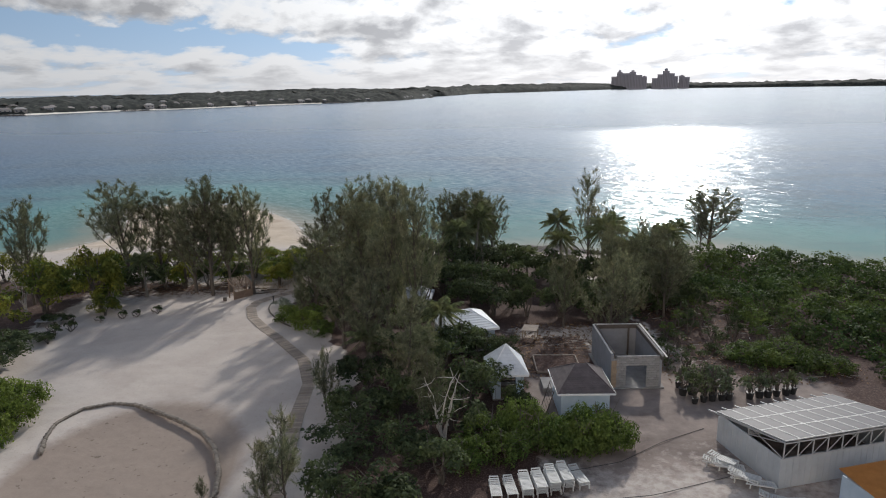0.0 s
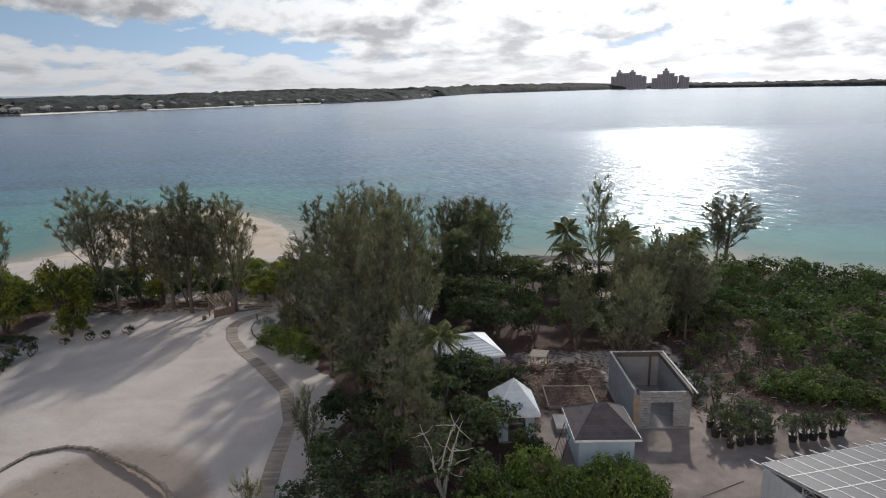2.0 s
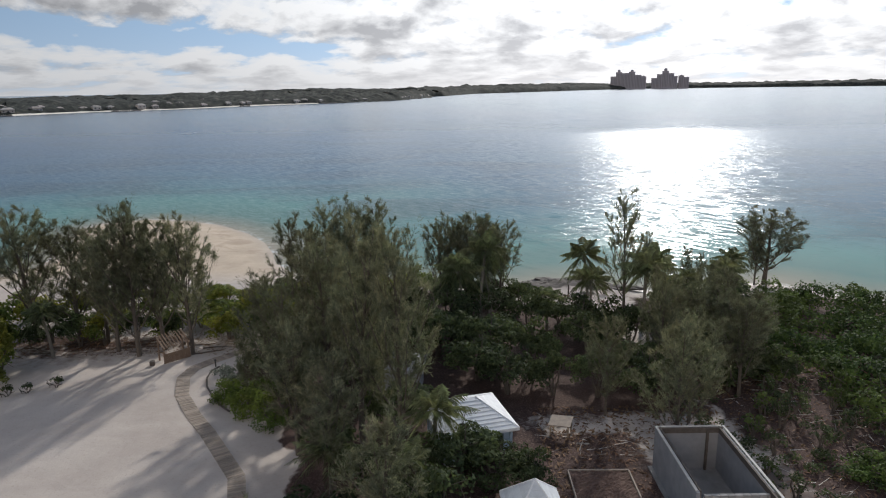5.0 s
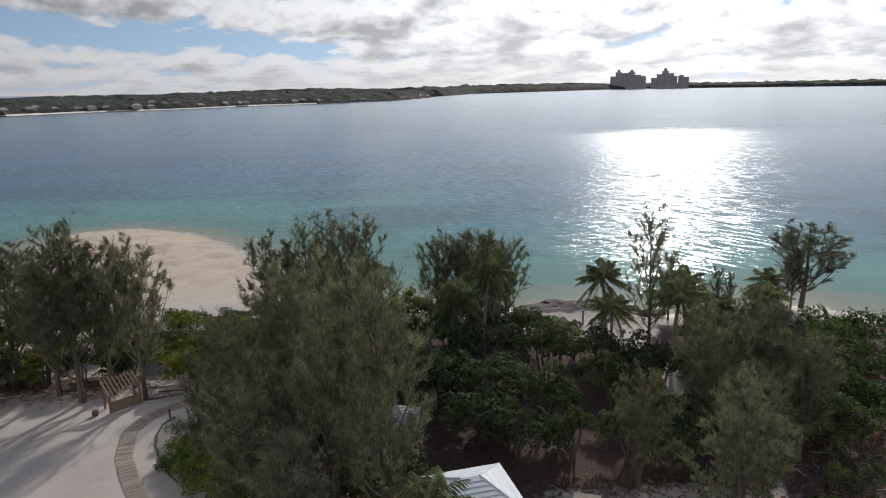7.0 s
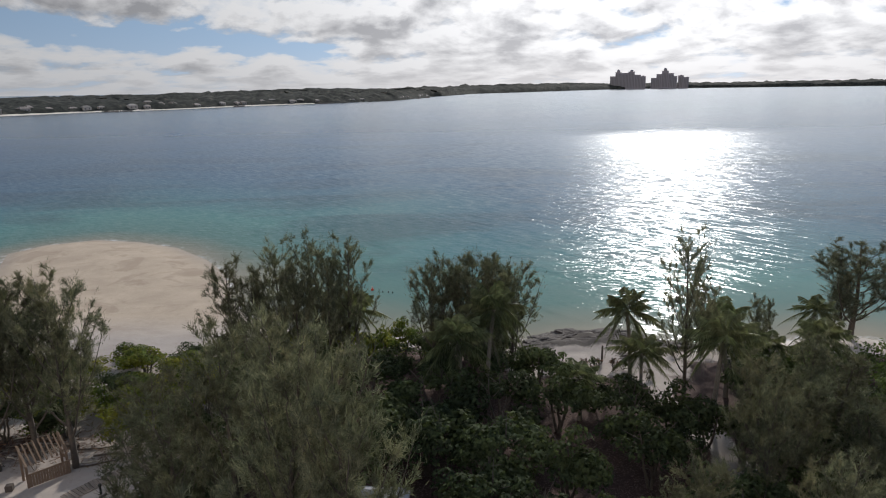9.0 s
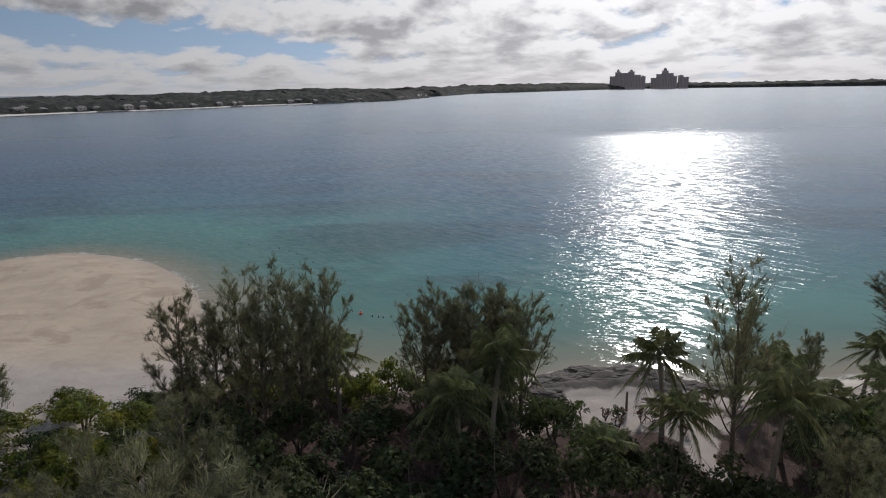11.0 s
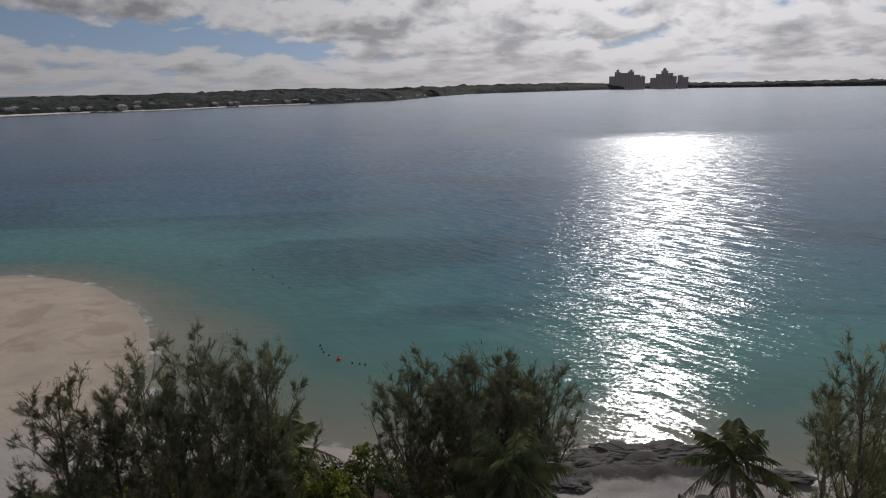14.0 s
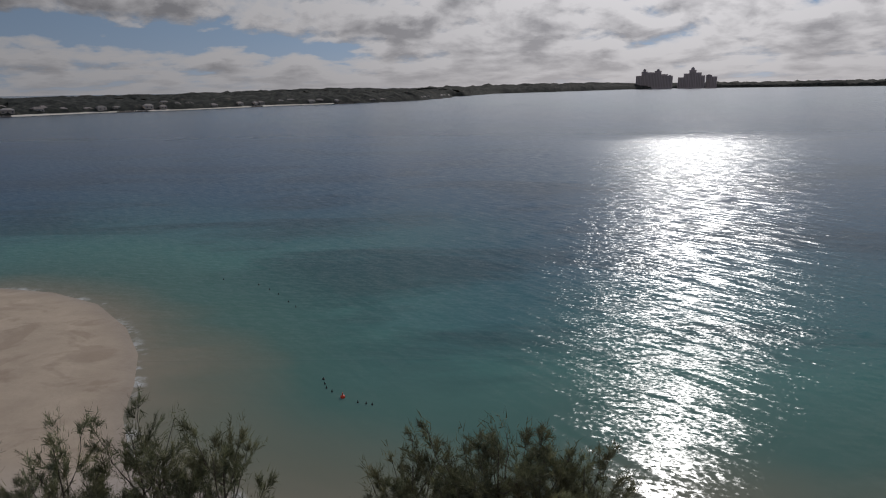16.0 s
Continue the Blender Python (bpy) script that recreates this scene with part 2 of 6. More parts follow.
def build_ground(n):
    co = n.add("ShaderNodeTexCoord").outputs["Object"]
    att = lambda a: n.add("ShaderNodeAttribute", attr=a).outputs["Fac"]  # noqa: E731
    n1, n2, n3 = n.noise(0.22, co, 6, 0.62, 0.4), n.noise(1.6, co, 6, 0.65), n.noise(22.0, co, 4, 0.6)
    # raked pale sand with faint footprints and drifts
    sand = n.mix(n.ramp(n1, (0.35, 0.0), (0.68, 1.0)), (0.385, 0.333, 0.296, 1), (0.480, 0.425, 0.380, 1))
    sand = n.mix(0.22, sand, n.mix(n2, (0.27, 0.24, 0.215, 1), (0.50, 0.455, 0.42, 1)))
    foot = n.ramp(n.noise(5.5, co, 2, 0.5), (0.28, 1.0), (0.40, 0.0))
    sand = n.mix(n.math("MULTIPLY", foot, 0.36), sand, (0.28, 0.235, 0.20, 1))
    # compound dirt: trodden sand, duller
    dirt = n.mix(n.ramp(n1, (0.38, 0.0), (0.62, 1.0)), (0.12, 0.092, 0.084, 1), (0.31, 0.255, 0.225, 1))
    dirt = n.mix(0.4, dirt, n.mix(n2, (0.07, 0.052, 0.045, 1), (0.34, 0.285, 0.25, 1)))
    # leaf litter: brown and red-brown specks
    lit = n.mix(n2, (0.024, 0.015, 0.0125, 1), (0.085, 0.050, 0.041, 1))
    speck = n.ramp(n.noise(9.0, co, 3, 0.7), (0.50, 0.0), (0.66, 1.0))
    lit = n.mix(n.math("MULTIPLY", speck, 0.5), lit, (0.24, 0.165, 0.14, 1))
    edge = n.math("MULTIPLY", n.math("SUBTRACT", n2, 0.5), 0.9)
    m_dirt = n.ramp(n.math("ADD", att("dirt"), edge), (0.38, 0.0), (0.62, 1.0))
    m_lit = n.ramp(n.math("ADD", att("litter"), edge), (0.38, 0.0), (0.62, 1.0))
    m_soil = n.ramp(n.math("ADD", att("hollow"), n.math("MULTIPLY", edge, 0.3)), (0.4, 0.0), (0.6, 1.0))
    c = n.mix(m_dirt, sand, dirt)
    c = n.mix(m_soil, c, n.mix(n.math("MULTIPLY", n.ramp(n.noise(2.3, co, 2, 0.6), (0.66, 0.0), (0.72, 1.0)), 0.6), n.mix(n2, (0.215, 0.17, 0.142, 1), (0.30, 0.245, 0.205, 1)), (0.09, 0.065, 0.05, 1)))
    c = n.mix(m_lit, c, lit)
    c = n.mix(n.math("MULTIPLY", att("spit"), 0.8), c, n.mix(n.ramp(n1, (0.35, 0.0), (0.68, 1.0)), (0.43, 0.345, 0.255, 1), (0.54, 0.44, 0.33, 1)))
    c = n.mix(n.ramp(n.math("ADD", att("ledge"), n.math("MULTIPLY", edge, 0.5)), (0.3, 0.0), (0.5, 1.0)), c, n.mix(n2, (0.035, 0.03, 0.028, 1), (0.11, 0.096, 0.086, 1)))
    wet = n.ramp(att("wet"), (0.2, 0.0), (0.8, 1.0))
    c = n.mix(n.math("MULTIPLY", wet, 0.45), c, (0.27, 0.225, 0.18, 1))
    drift = n.ramp(n.noise(0.16, n.vec("ADD", co, (31.0, 7.0, 0.0)), 4, 0.6, 0.8), (0.54, 0.0), (0.62, 1.0))
    c = n.mix(n.math("MULTIPLY", n.math("MULTIPLY", att("spit"), drift), 0.46), c, (0.30, 0.23, 0.17, 1))
    h = n.math("ADD", n.math("MULTIPLY", n2, 0.7), n.math("MULTIPLY", n3, 0.15))
    n.out(n.add("ShaderNodeBsdfPrincipled", {"Base Color": c, "Roughness": n.mix(wet, (0.95, 0.95, 0.95, 1), (0.5, 0.5, 0.5, 1)), "Specular IOR Level": 0.25, "Normal": n.bump(h, 0.5, 0.12)}).outputs[0])


M_GROUND = material("sand_and_soil", build_ground)


def build_water(n):
    co = n.add("ShaderNodeTexCoord").outputs["Object"]
    depth = n.add("ShaderNodeAttribute", attr="depth").outputs["Fac"]
    warp = n.vec("ADD", n.vec("MULTIPLY", co, (0.45, 1.0, 1.0)), (3.0, 40.0, 0.0))
    reef = n.noise(0.022, warp, 5, 0.6, 0.7)
    d = n.math("ADD", depth, n.math("MULTIPLY", n.math("SUBTRACT", reef, 0.5), 0.22))
    c = n.ramp(d, (0.0, (0.30, 0.265, 0.20)), (0.05, (0.20, 0.215, 0.165)), (0.13, (0.095, 0.190, 0.165)), (0.27, (0.086, 0.220, 0.202)), (0.44, (0.066, 0.178, 0.198)), (0.68, (0.044, 0.116, 0.182)), (1.0, (0.028, 0.076, 0.154)))
    grass = n.ramp(n.noise(0.045, n.vec("ADD", warp, (11.0, -15.0, 0.0)), 6, 0.62, 0.5), (0.48, 0.0), (0.59, 1.0))
    grass = n.math("MULTIPLY", grass, n.ramp(depth, (0.14, 0.0), (0.30, 0.85)))
    c = n.mix(n.math("MULTIPLY", grass, 0.60), c, (0.024, 0.046, 0.062, 1))
    foam = n.math("MULTIPLY", n.ramp(n.add("ShaderNodeAttribute", attr="offing").outputs["Fac"], (0.0, 0.6), (0.015, 1.0), (0.06, 0.0)), n.ramp(n.noise(0.35, co, 5, 0.7), (0.5, 0.0), (0.62, 0.8)))
    c = n.mix(foam, c, (0.75, 0.77, 0.77, 1))
    # wind waves that run in from the right, crossed by a smaller set, and ripples
    where = n.add("ShaderNodeSeparateXYZ", {0: co})
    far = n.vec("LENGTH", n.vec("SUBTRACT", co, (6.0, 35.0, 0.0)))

    def span(v, a, b, lo, hi):
        return n.add("ShaderNodeMapRange", {0: v, 1: a, 2: b, 3: lo, 4: hi}).outputs[0]

    def waves(degrees, long, short, scale, steep):
        """Crests along one bearing: slope across them only."""
        turned = n.add("ShaderNodeVectorRotate", {"Vector": co, "Angle": radians(degrees)}).outputs[0]
        h = n.noise(scale, n.vec("MULTIPLY", turned, (long, short, 1.0)), 2.0, 0.6, 0.5)
        k = n.math("MULTIPLY", n.math("SUBTRACT", h, 0.5), steep)
        return n.vec("MULTIPLY", n.add("ShaderNodeCombineXYZ", {0: k, 1: k, 2: 0.0}).outputs[0], (math.sin(radians(degrees)), math.cos(radians(degrees)), 0.0))

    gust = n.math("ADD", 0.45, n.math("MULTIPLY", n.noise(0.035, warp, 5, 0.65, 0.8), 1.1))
    fetch = span(where.outputs[1], 100.0, 128.0, 0.35, 1.15)      # waves grow with the distance from the shore
    ripple = n.add("ShaderNodeTexNoise", {"Vector": co, "Scale": 2.6, "Detail": 2.0, "Roughness": 0.6, "Distortion": 0.3}).outputs[1]
    ripple = n.vec("MULTIPLY", n.vec("SUBTRACT", ripple, (0.5, 0.5, 0.5)), (0.46, 0.46, 0.0))
    slope = n.vec("ADD", n.vec("ADD", waves(52, 0.22, 1.2, 0.8, 0.70), waves(14, 0.28, 1.2, 1.5, 0.66)), ripple)
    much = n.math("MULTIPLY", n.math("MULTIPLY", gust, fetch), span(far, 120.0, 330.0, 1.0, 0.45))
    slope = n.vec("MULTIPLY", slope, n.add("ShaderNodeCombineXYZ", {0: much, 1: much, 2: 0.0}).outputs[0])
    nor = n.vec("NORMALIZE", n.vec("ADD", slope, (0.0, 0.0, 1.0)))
    # unresolved chop: rougher farther out, smoother past an assumed line that ends the glitter
    line = n.math("ADD", where.outputs[1], n.math("MULTIPLY", n.math("SUBTRACT", n.noise(0.03, co, 3, 0.6, 0.5), 0.5), 60.0))
    chop = n.math("MULTIPLY", span(far, 70.0, 290.0, 0.27, 0.335), span(line, 360.0, 415.0, 1.0, 0.80))
    chop = n.math("MULTIPLY", chop, span(where.outputs[1], 100.0, 124.0, 0.6, 1.0))
    deep = n.add("ShaderNodeBsdfDiffuse", {"Color": c})
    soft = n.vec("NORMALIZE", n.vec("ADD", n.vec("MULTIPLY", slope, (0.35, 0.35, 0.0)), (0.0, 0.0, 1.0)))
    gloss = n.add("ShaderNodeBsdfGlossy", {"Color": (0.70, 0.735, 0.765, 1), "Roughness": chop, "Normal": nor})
    gloss.distribution = "BECKMANN"
    n.out(n.add("ShaderNodeMixShader", {0: n.add("ShaderNodeFresnel", {"IOR": 1.135, "Normal": soft}).outputs[0], 1: deep.outputs[0], 2: gloss.outputs[0]}).outputs[0])


M_WATER = material("sea_water", build_water)


def build_farland(n):
    co = n.add("ShaderNodeTexCoord").outputs["Object"]
    a = n.noise(0.09, co, 6, 0.75)
    c = n.mix(n.ramp(a, (0.38, 0.0), (0.62, 1.0)), (0.012, 0.016, 0.016, 1), (0.062, 0.066, 0.058, 1))
    c = n.mix(n.ramp(n.noise(0.09, co, 3, 0.6), (0.60, 0.0), (0.70, 0.6)), c, (0.12, 0.10, 0.085, 1))
    n.out(n.add("ShaderNodeBsdfPrincipled", {"Base Color": c, "Roughness": 0.95, "Specular IOR Level": 0.1}).outputs[0])


M_FARLAND = material("far_woods", build_farland)
M_FARSAND = surface("far_sand", (0.62, 0.57, 0.50), (0.75, 0.70, 0.63), 0.05, 0.9, 0.0, 0.01)

# ---- making meshes ----


def mesh_np(name, v, f, mat, smooth=False):
    """A mesh from arrays of points and of equal-sided faces."""
    me = bpy.data.meshes.new(name)
    v, f = np.asarray(v, np.float32), np.asarray(f, np.int32)
    n, k = f.shape
    me.vertices.add(len(v))
    me.vertices.foreach_set("co", v.ravel())
    me.loops.add(n * k)
    me.loops.foreach_set("vertex_index", f.ravel())
    me.polygons.add(n)
    me.polygons.foreach_set("loop_start", np.arange(0, n * k, k, dtype=np.int32))
    me.update(calc_edges=True)
    if smooth:
        me.shade_smooth()
    me.materials.append(mat)
    return me


def thing(name, label, category, group="", kind="", at=(0, 0, 0), turn=0.0):
    ob = new(name)
    ob.empty_display_size = 0.2
    ob.matrix_world = pose(*at, 0, 0, turn)
    return tagged(ob, label, category, group, kind)


def part(name, shape, mat, parent, label="", m=None):
    """Links a bmesh (or a mesh) as one object under a thing or a part."""
    if isinstance(shape, bmesh.types.BMesh):
        me = bpy.data.meshes.new(name)
        shape.normal_update()
        shape.to_mesh(me)
        shape.free()
        me.materials.append(mat)
    else:
        me = shape
    ob = new(name, me)
    ob.parent = parent
    if m is not None:
        ob.matrix_local = m
    return tagged(ob, label)


def single(name, shape, mat, label, category, group="", kind="", m=None):
    ob = part(name, shape, mat, None, "", m)
    return tagged(ob, label, category, group, kind)


def box(bm, sx, sy, sz, x=0, y=0, z=0, rx=0, ry=0, rz=0, bevel=0.0):
    """A block of that size with its middle at x, y, z."""
    r = bmesh.ops.create_cube(bm, size=1, matrix=pose(x, y, z, rx, ry, rz) @ Matrix.Diagonal((sx, sy, sz, 1)))
    if bevel:
        es = list({e for v in r["verts"] for e in v.link_edges})
        bmesh.ops.bevel(bm, geom=es, offset=bevel, segments=1, affect="EDGES")
    return bm


def block(sx, sy, sz, bevel=0.012, **kw):
    return box(bmesh.new(), sx, sy, sz, bevel=bevel, **kw)


def rod(bm, a, b, r0, r1=None, sides=6):
    a, b = Vector(a), Vector(b)
    d = b - a
    m = Matrix.Translation((a + b) / 2) @ d.to_track_quat("Z", "Y").to_matrix().to_4x4()
    bmesh.ops.create_cone(bm, cap_ends=True, segments=sides, radius1=r0, radius2=r0 if r1 is None else r1, depth=d.length, matrix=m)
    return bm


def tube_np(pts, radii, sides=6):
    """Points and faces of a tapered tube along pts."""
    pts = np.asarray(pts, float)
    d = np.gradient(pts, axis=0)
    d /= np.linalg.norm(d, axis=1, keepdims=True) + 1e-9
    ref = np.where(np.abs(d[:, 2:3]) > 0.9, [[1.0, 0, 0]], [[0, 0, 1.0]])
    u = np.cross(d, ref)
    u /= np.linalg.norm(u, axis=1, keepdims=True)
    q = np.cross(d, u)
    a = np.linspace(0, 2 * np.pi, sides, endpoint=False)
    ring = np.cos(a)[None, :, None] * u[:, None] + np.sin(a)[None, :, None] * q[:, None]
    v = (pts[:, None] + np.asarray(radii)[:, None, None] * ring).reshape(-1, 3)
    n = len(pts)
    i, j = np.meshgrid(np.arange(n - 1), np.arange(sides), indexing="ij")
    b = i * sides + j
    c = i * sides + (j + 1) % sides
    f = np.stack([b, c, c + sides, b + sides], -1).reshape(-1, 4)
    return v, f


def join(parts):
    vs, fs, k = [], [], 0
    for v, f in parts:
        vs.append(v)
        fs.append(f + k)
        k += len(v)
    return np.concatenate(vs), np.concatenate(fs)


def unit(v):
    return v / (np.linalg.norm(v, axis=-1, keepdims=True) + 1e-9)


def blades(p, d, length, width, rng):
    """Thin three-cornered blades from p along d."""
    n = len(p)
    side = unit(np.cross(d, rng.normal(size=(n, 3)))) * (np.asarray(width) / 2).reshape(-1, 1)
    v = np.stack([p - side, p + side, p + d * np.asarray(length).reshape(-1, 1)], 1).reshape(-1, 3)
    return v, np.arange(3 * n).reshape(n, 3)


def leaf_quads(p, nrm, length, rng, wide=0.6):
    """Pointed four-cornered leaves at p that face nrm, slightly folded."""
    n = len(p)
    d = unit(np.cross(nrm, rng.normal(size=(n, 3))))
    s = np.cross(nrm, d)
    l = np.asarray(length).reshape(-1, 1)
    v = np.stack([p - d * l / 2, p + s * l * wide / 2 + nrm * l * 0.1, p + d * l / 2, p - s * l * wide / 2 + nrm * l * 0.1], 1)
    return v.reshape(-1, 3), np.arange(4 * n).reshape(n, 4)


def clump_leaves(blobs, per_area, leaf, rng, up=0.35, wide=0.6):
    """Leaves through the outer layers of uneven, overlapping clumps (x, y, z, r)."""
    P, N = [], []
    for x, y, z, r in blobs:
        n = max(8, int(per_area * 4 * np.pi * r * r))
        d = unit(rng.normal(size=(n, 3)))
        d[:, 2] = np.where(d[:, 2] < -0.35, -d[:, 2] * 0.6, d[:, 2])
        d = unit(d)
        lump = 1 + 0.22 * np.sin(d[:, 0] * 5.1 + x * 3) * np.sin(d[:, 1] * 4.7 + y) + 0.16 * np.sin(d[:, 2] * 7 + z * 2 + d[:, 0] * 3)
        rad = r * lump * rng.uniform(0.5, 1.0, n) ** 0.45
        P.append(np.array([x, y, z]) + d * rad[:, None] * [1, 1, 0.85])
        N.append(unit(d + [0, 0, up] + rng.normal(size=(n, 3)) * 0.55))
    P, N = np.concatenate(P), np.concatenate(N)
    return leaf_quads(P, N, leaf * rng.uniform(0.6, 1.35, len(P)), rng, wide)

# ---- plants ----


def casuarina_meshes(seed, h, spread, leaders=5, low=0.12, dense=1.0, vase=0.0):
    """Wood and needle crown of a feathery casuarina of height h."""
    rng = np.random.default_rng(seed)
    wood, P, D, L = [], [], [], []
    stems = []
    # a trunk that parts into several upright leaders
    lean = rng.normal(size=2) * 0.03 * h
    ts = np.linspace(0, 1, 9)
    trunk = np.stack([lean[0] * ts**2 + 0.05 * np.sin(ts * 5 + seed), lean[1] * ts**2 + 0.06 * np.sin(ts * 4), ts * h * (0.97 - 0.1 * vase)], 1)
    stems.append((trunk, 0.016 * h * (1 - ts) + 0.012))
    for i in range(leaders):
        # long limbs that rise steeply and curve upward, one plume each
        t0 = low + (0.86 - low) * (i + rng.uniform(0, 1)) / leaders
        base = np.array([np.interp(t0, ts, trunk[:, k]) for k in range(3)])
        az = 2.4 * i + rng.uniform(-0.4, 0.4)
        ln = h * (0.13 + 0.34 * (1 - t0)) * rng.uniform(0.75, 1.2)
        out = spread * (0.25 + 0.75 * (1 - t0)) * rng.uniform(0.55, 1.05)
        if vase:
            # spreading limbs that all end near the flat top
            ln = ln * (1 - vase) + vase * h * (0.98 - t0) * rng.uniform(0.72, 1.0)
        q = np.linspace(0, 1, 8)
        bow = q**0.85
        pts = base + np.stack([np.cos(az) * out * bow, np.sin(az) * out * bow, ln * q**1.15], 1)
        pts += np.cumsum(rng.normal(size=pts.shape) * 0.05, 0) * [1, 1, 0.3]
        stems.append((pts, 0.0055 * h * (1 - q) * (1.1 - t0) + 0.010))
    for pts, rad in stems:
        wood.append(tube_np(pts, rad, 6))
        length = np.linalg.norm(np.diff(pts, axis=0), axis=1).sum()
        q8 = np.linspace(0, 1, len(pts))
        for s in rng.uniform(0.14, 0.995, int(length * 2.7 * dense)) ** 0.85:
            at = np.array([np.interp(s, q8, pts[:, k]) for k in range(3)])
            if at[2] < low * h:
                continue
            ax = unit(pts[min(len(pts) - 1, int(s * 7) + 1)] - pts[min(int(s * 7), 6)])
            az = rng.uniform(0, 2 * np.pi)
            reach = (0.42 + 1.2 * (1 - s) ** 0.7) * rng.uniform(0.6, 1.3)
            bd = unit(np.array([np.cos(az), np.sin(az), 0.25]) + ax * rng.uniform(0.7, 1.7))
            q = np.linspace(0, 1, 3)
            shoot = at + reach * q[:, None] * bd + np.array([0, 0, 0.2]) * reach * q[:, None] ** 2
            if rng.uniform() < 0.35:
                wood.append(tube_np(shoot, 0.011 * (1 - q) + 0.005, 3))
            # a feathery plume: short needles hug the shoot and its side shoots, all pointing forward
            runs = [(shoot[0] + (shoot[2] - shoot[0]) * 0.12, shoot[2], int(8 + 34 * reach))]
            for u in rng.uniform(0.25, 0.9, 4):
                p0 = at + reach * u * bd
                runs.append((p0, p0 + unit(bd + rng.normal(size=3) * 0.65 + [0, 0, 0.3]) * reach * rng.uniform(0.3, 0.55), int(7 + 12 * reach)))
            for p0, p1, c in runs:
                t = rng.uniform(0, 1, c)[:, None]
                fwd = unit(p1 - p0)
                P.append(p0 + (p1 - p0) * t + rng.normal(size=(c, 3)) * 0.025)
                D.append(unit(fwd + rng.normal(size=(c, 3)) * 0.55 + [0, 0, 0.08]))
                L.append(rng.uniform(0.2, 0.42, c) * (1.1 - 0.4 * t[:, 0]))
        # a loose plume at the tip
        tip = pts[-1]
        ax = unit(pts[-1] - pts[-2])
        c = 36
        al = rng.uniform(-1.2, 0.6, c)
        P.append(tip + ax * al[:, None] + rng.normal(size=(c, 3)) * (0.05 + 0.16 * (0.6 - al))[:, None])
        D.append(unit(ax + rng.normal(size=(c, 3)) * 0.45))
        L.append(rng.uniform(0.2, 0.45, c))
    P, D, L = np.concatenate(P), np.concatenate(D), np.concatenate(L)
    v, f = blades(P, D, L, L * 0.03 + 0.018, rng)
    wv, wf = join(wood)
    return mesh_np("casuarina_wood", wv, wf, M_BARK, True), mesh_np("casuarina_crown", v, f, M_NEEDLE)


def tree_of(name, label, category, group, wood, crown, at, turn, scale, tilt=(0, 0)):
    ob = new(name)
    ob.empty_display_size = 0.3
    ob.matrix_world = pose(*at, tilt[0], tilt[1], turn) @ Matrix.Diagonal((scale[0], scale[0], scale[1], 1))
    tagged(ob, label, category, group)
    part("trunk", wood, None, ob)
    part("crown", crown, None, ob)
    return ob


def palm_meshes(seed, h, fronds=18, reach=2.6, bend=0.8):
    rng = np.random.default_rng(seed)
    q = np.linspace(0, 1, 14)
    az = rng.uniform(0, 6.28)
    pts = np.stack([np.cos(az) * bend * q**1.7, np.sin(az) * bend * q**1.7, h * q], 1)
    rad = 0.13 + 0.07 * (1 - q) ** 3 + 0.012 * (np.arange(14) % 2)
    tv, tf = tube_np(pts, rad, 8)
    top = pts[-1]
    V, F, k = [], [], 0
    rach = []
    for i in range(fronds):
        a = 2 * np.pi * i * 0.382 + rng.uniform(-0.2, 0.2)
        el = radians(-30 + 112 * ((i + 0.5) / fronds) + rng.uniform(-10, 10))
        ln = reach * rng.uniform(0.8, 1.1)
        s = np.linspace(0, 1, 12)
        drop = 0.62 + 0.2 * (el < 0.2)
        hor = ln * (np.cos(el) * s * (1 - 0.12 * s) + 0.10 * s**2)
        ver = ln * (np.sin(el) * s - drop * s**2 * 0.75)
        mid = top + np.stack([np.cos(a) * hor, np.sin(a) * hor, ver], 1)
        rach.append(tube_np(mid, 0.028 * (1 - s) + 0.008, 3))
        d = unit(np.gradient(mid, axis=0))
        side = unit(np.cross(d, [0, 0, 1.0]))
        nl = 34
        for sg in (-1, 1):
            ss = np.linspace(0.14, 0.99, nl)
            p0 = np.stack([np.interp(ss, s, mid[:, c]) for c in range(3)], 1)
            dd = np.stack([np.interp(ss, s, d[:, c]) for c in range(3)], 1)
            sd = np.stack([np.interp(ss, s, side[:, c]) for c in range(3)], 1)
            ll = reach * 0.25 * np.sin(np.pi * np.clip(0.18 + ss * 0.8, 0, 1)) * rng.uniform(0.85, 1.1, nl)
            dr = unit(sg * sd * 0.9 + dd * 0.75 + [0, 0, -0.62] + rng.normal(size=(nl, 3)) * 0.12)
            w = dd * 0.015
            m2 = p0 + dr * (ll * 0.55)[:, None]
            tip = p0 + dr * ll[:, None] + np.array([0, 0, -1]) * (ll * 0.30)[:, None]
            V.append(np.stack([p0 - w, p0 + w, m2 + w * 0.8, tip], 1).reshape(-1, 3))
            F.append(np.arange(4 * nl).reshape(nl, 4) + k)
            k += 4 * nl
    lv, lf = np.concatenate(V), np.concatenate(F)
    rv, rf = join(rach)
    lv, lf = join([(lv, lf), (rv, rf)])
    return mesh_np("palm_trunk", tv, tf, M_PALMBARK, True), mesh_np("palm_fronds", lv, lf, M_PALM)


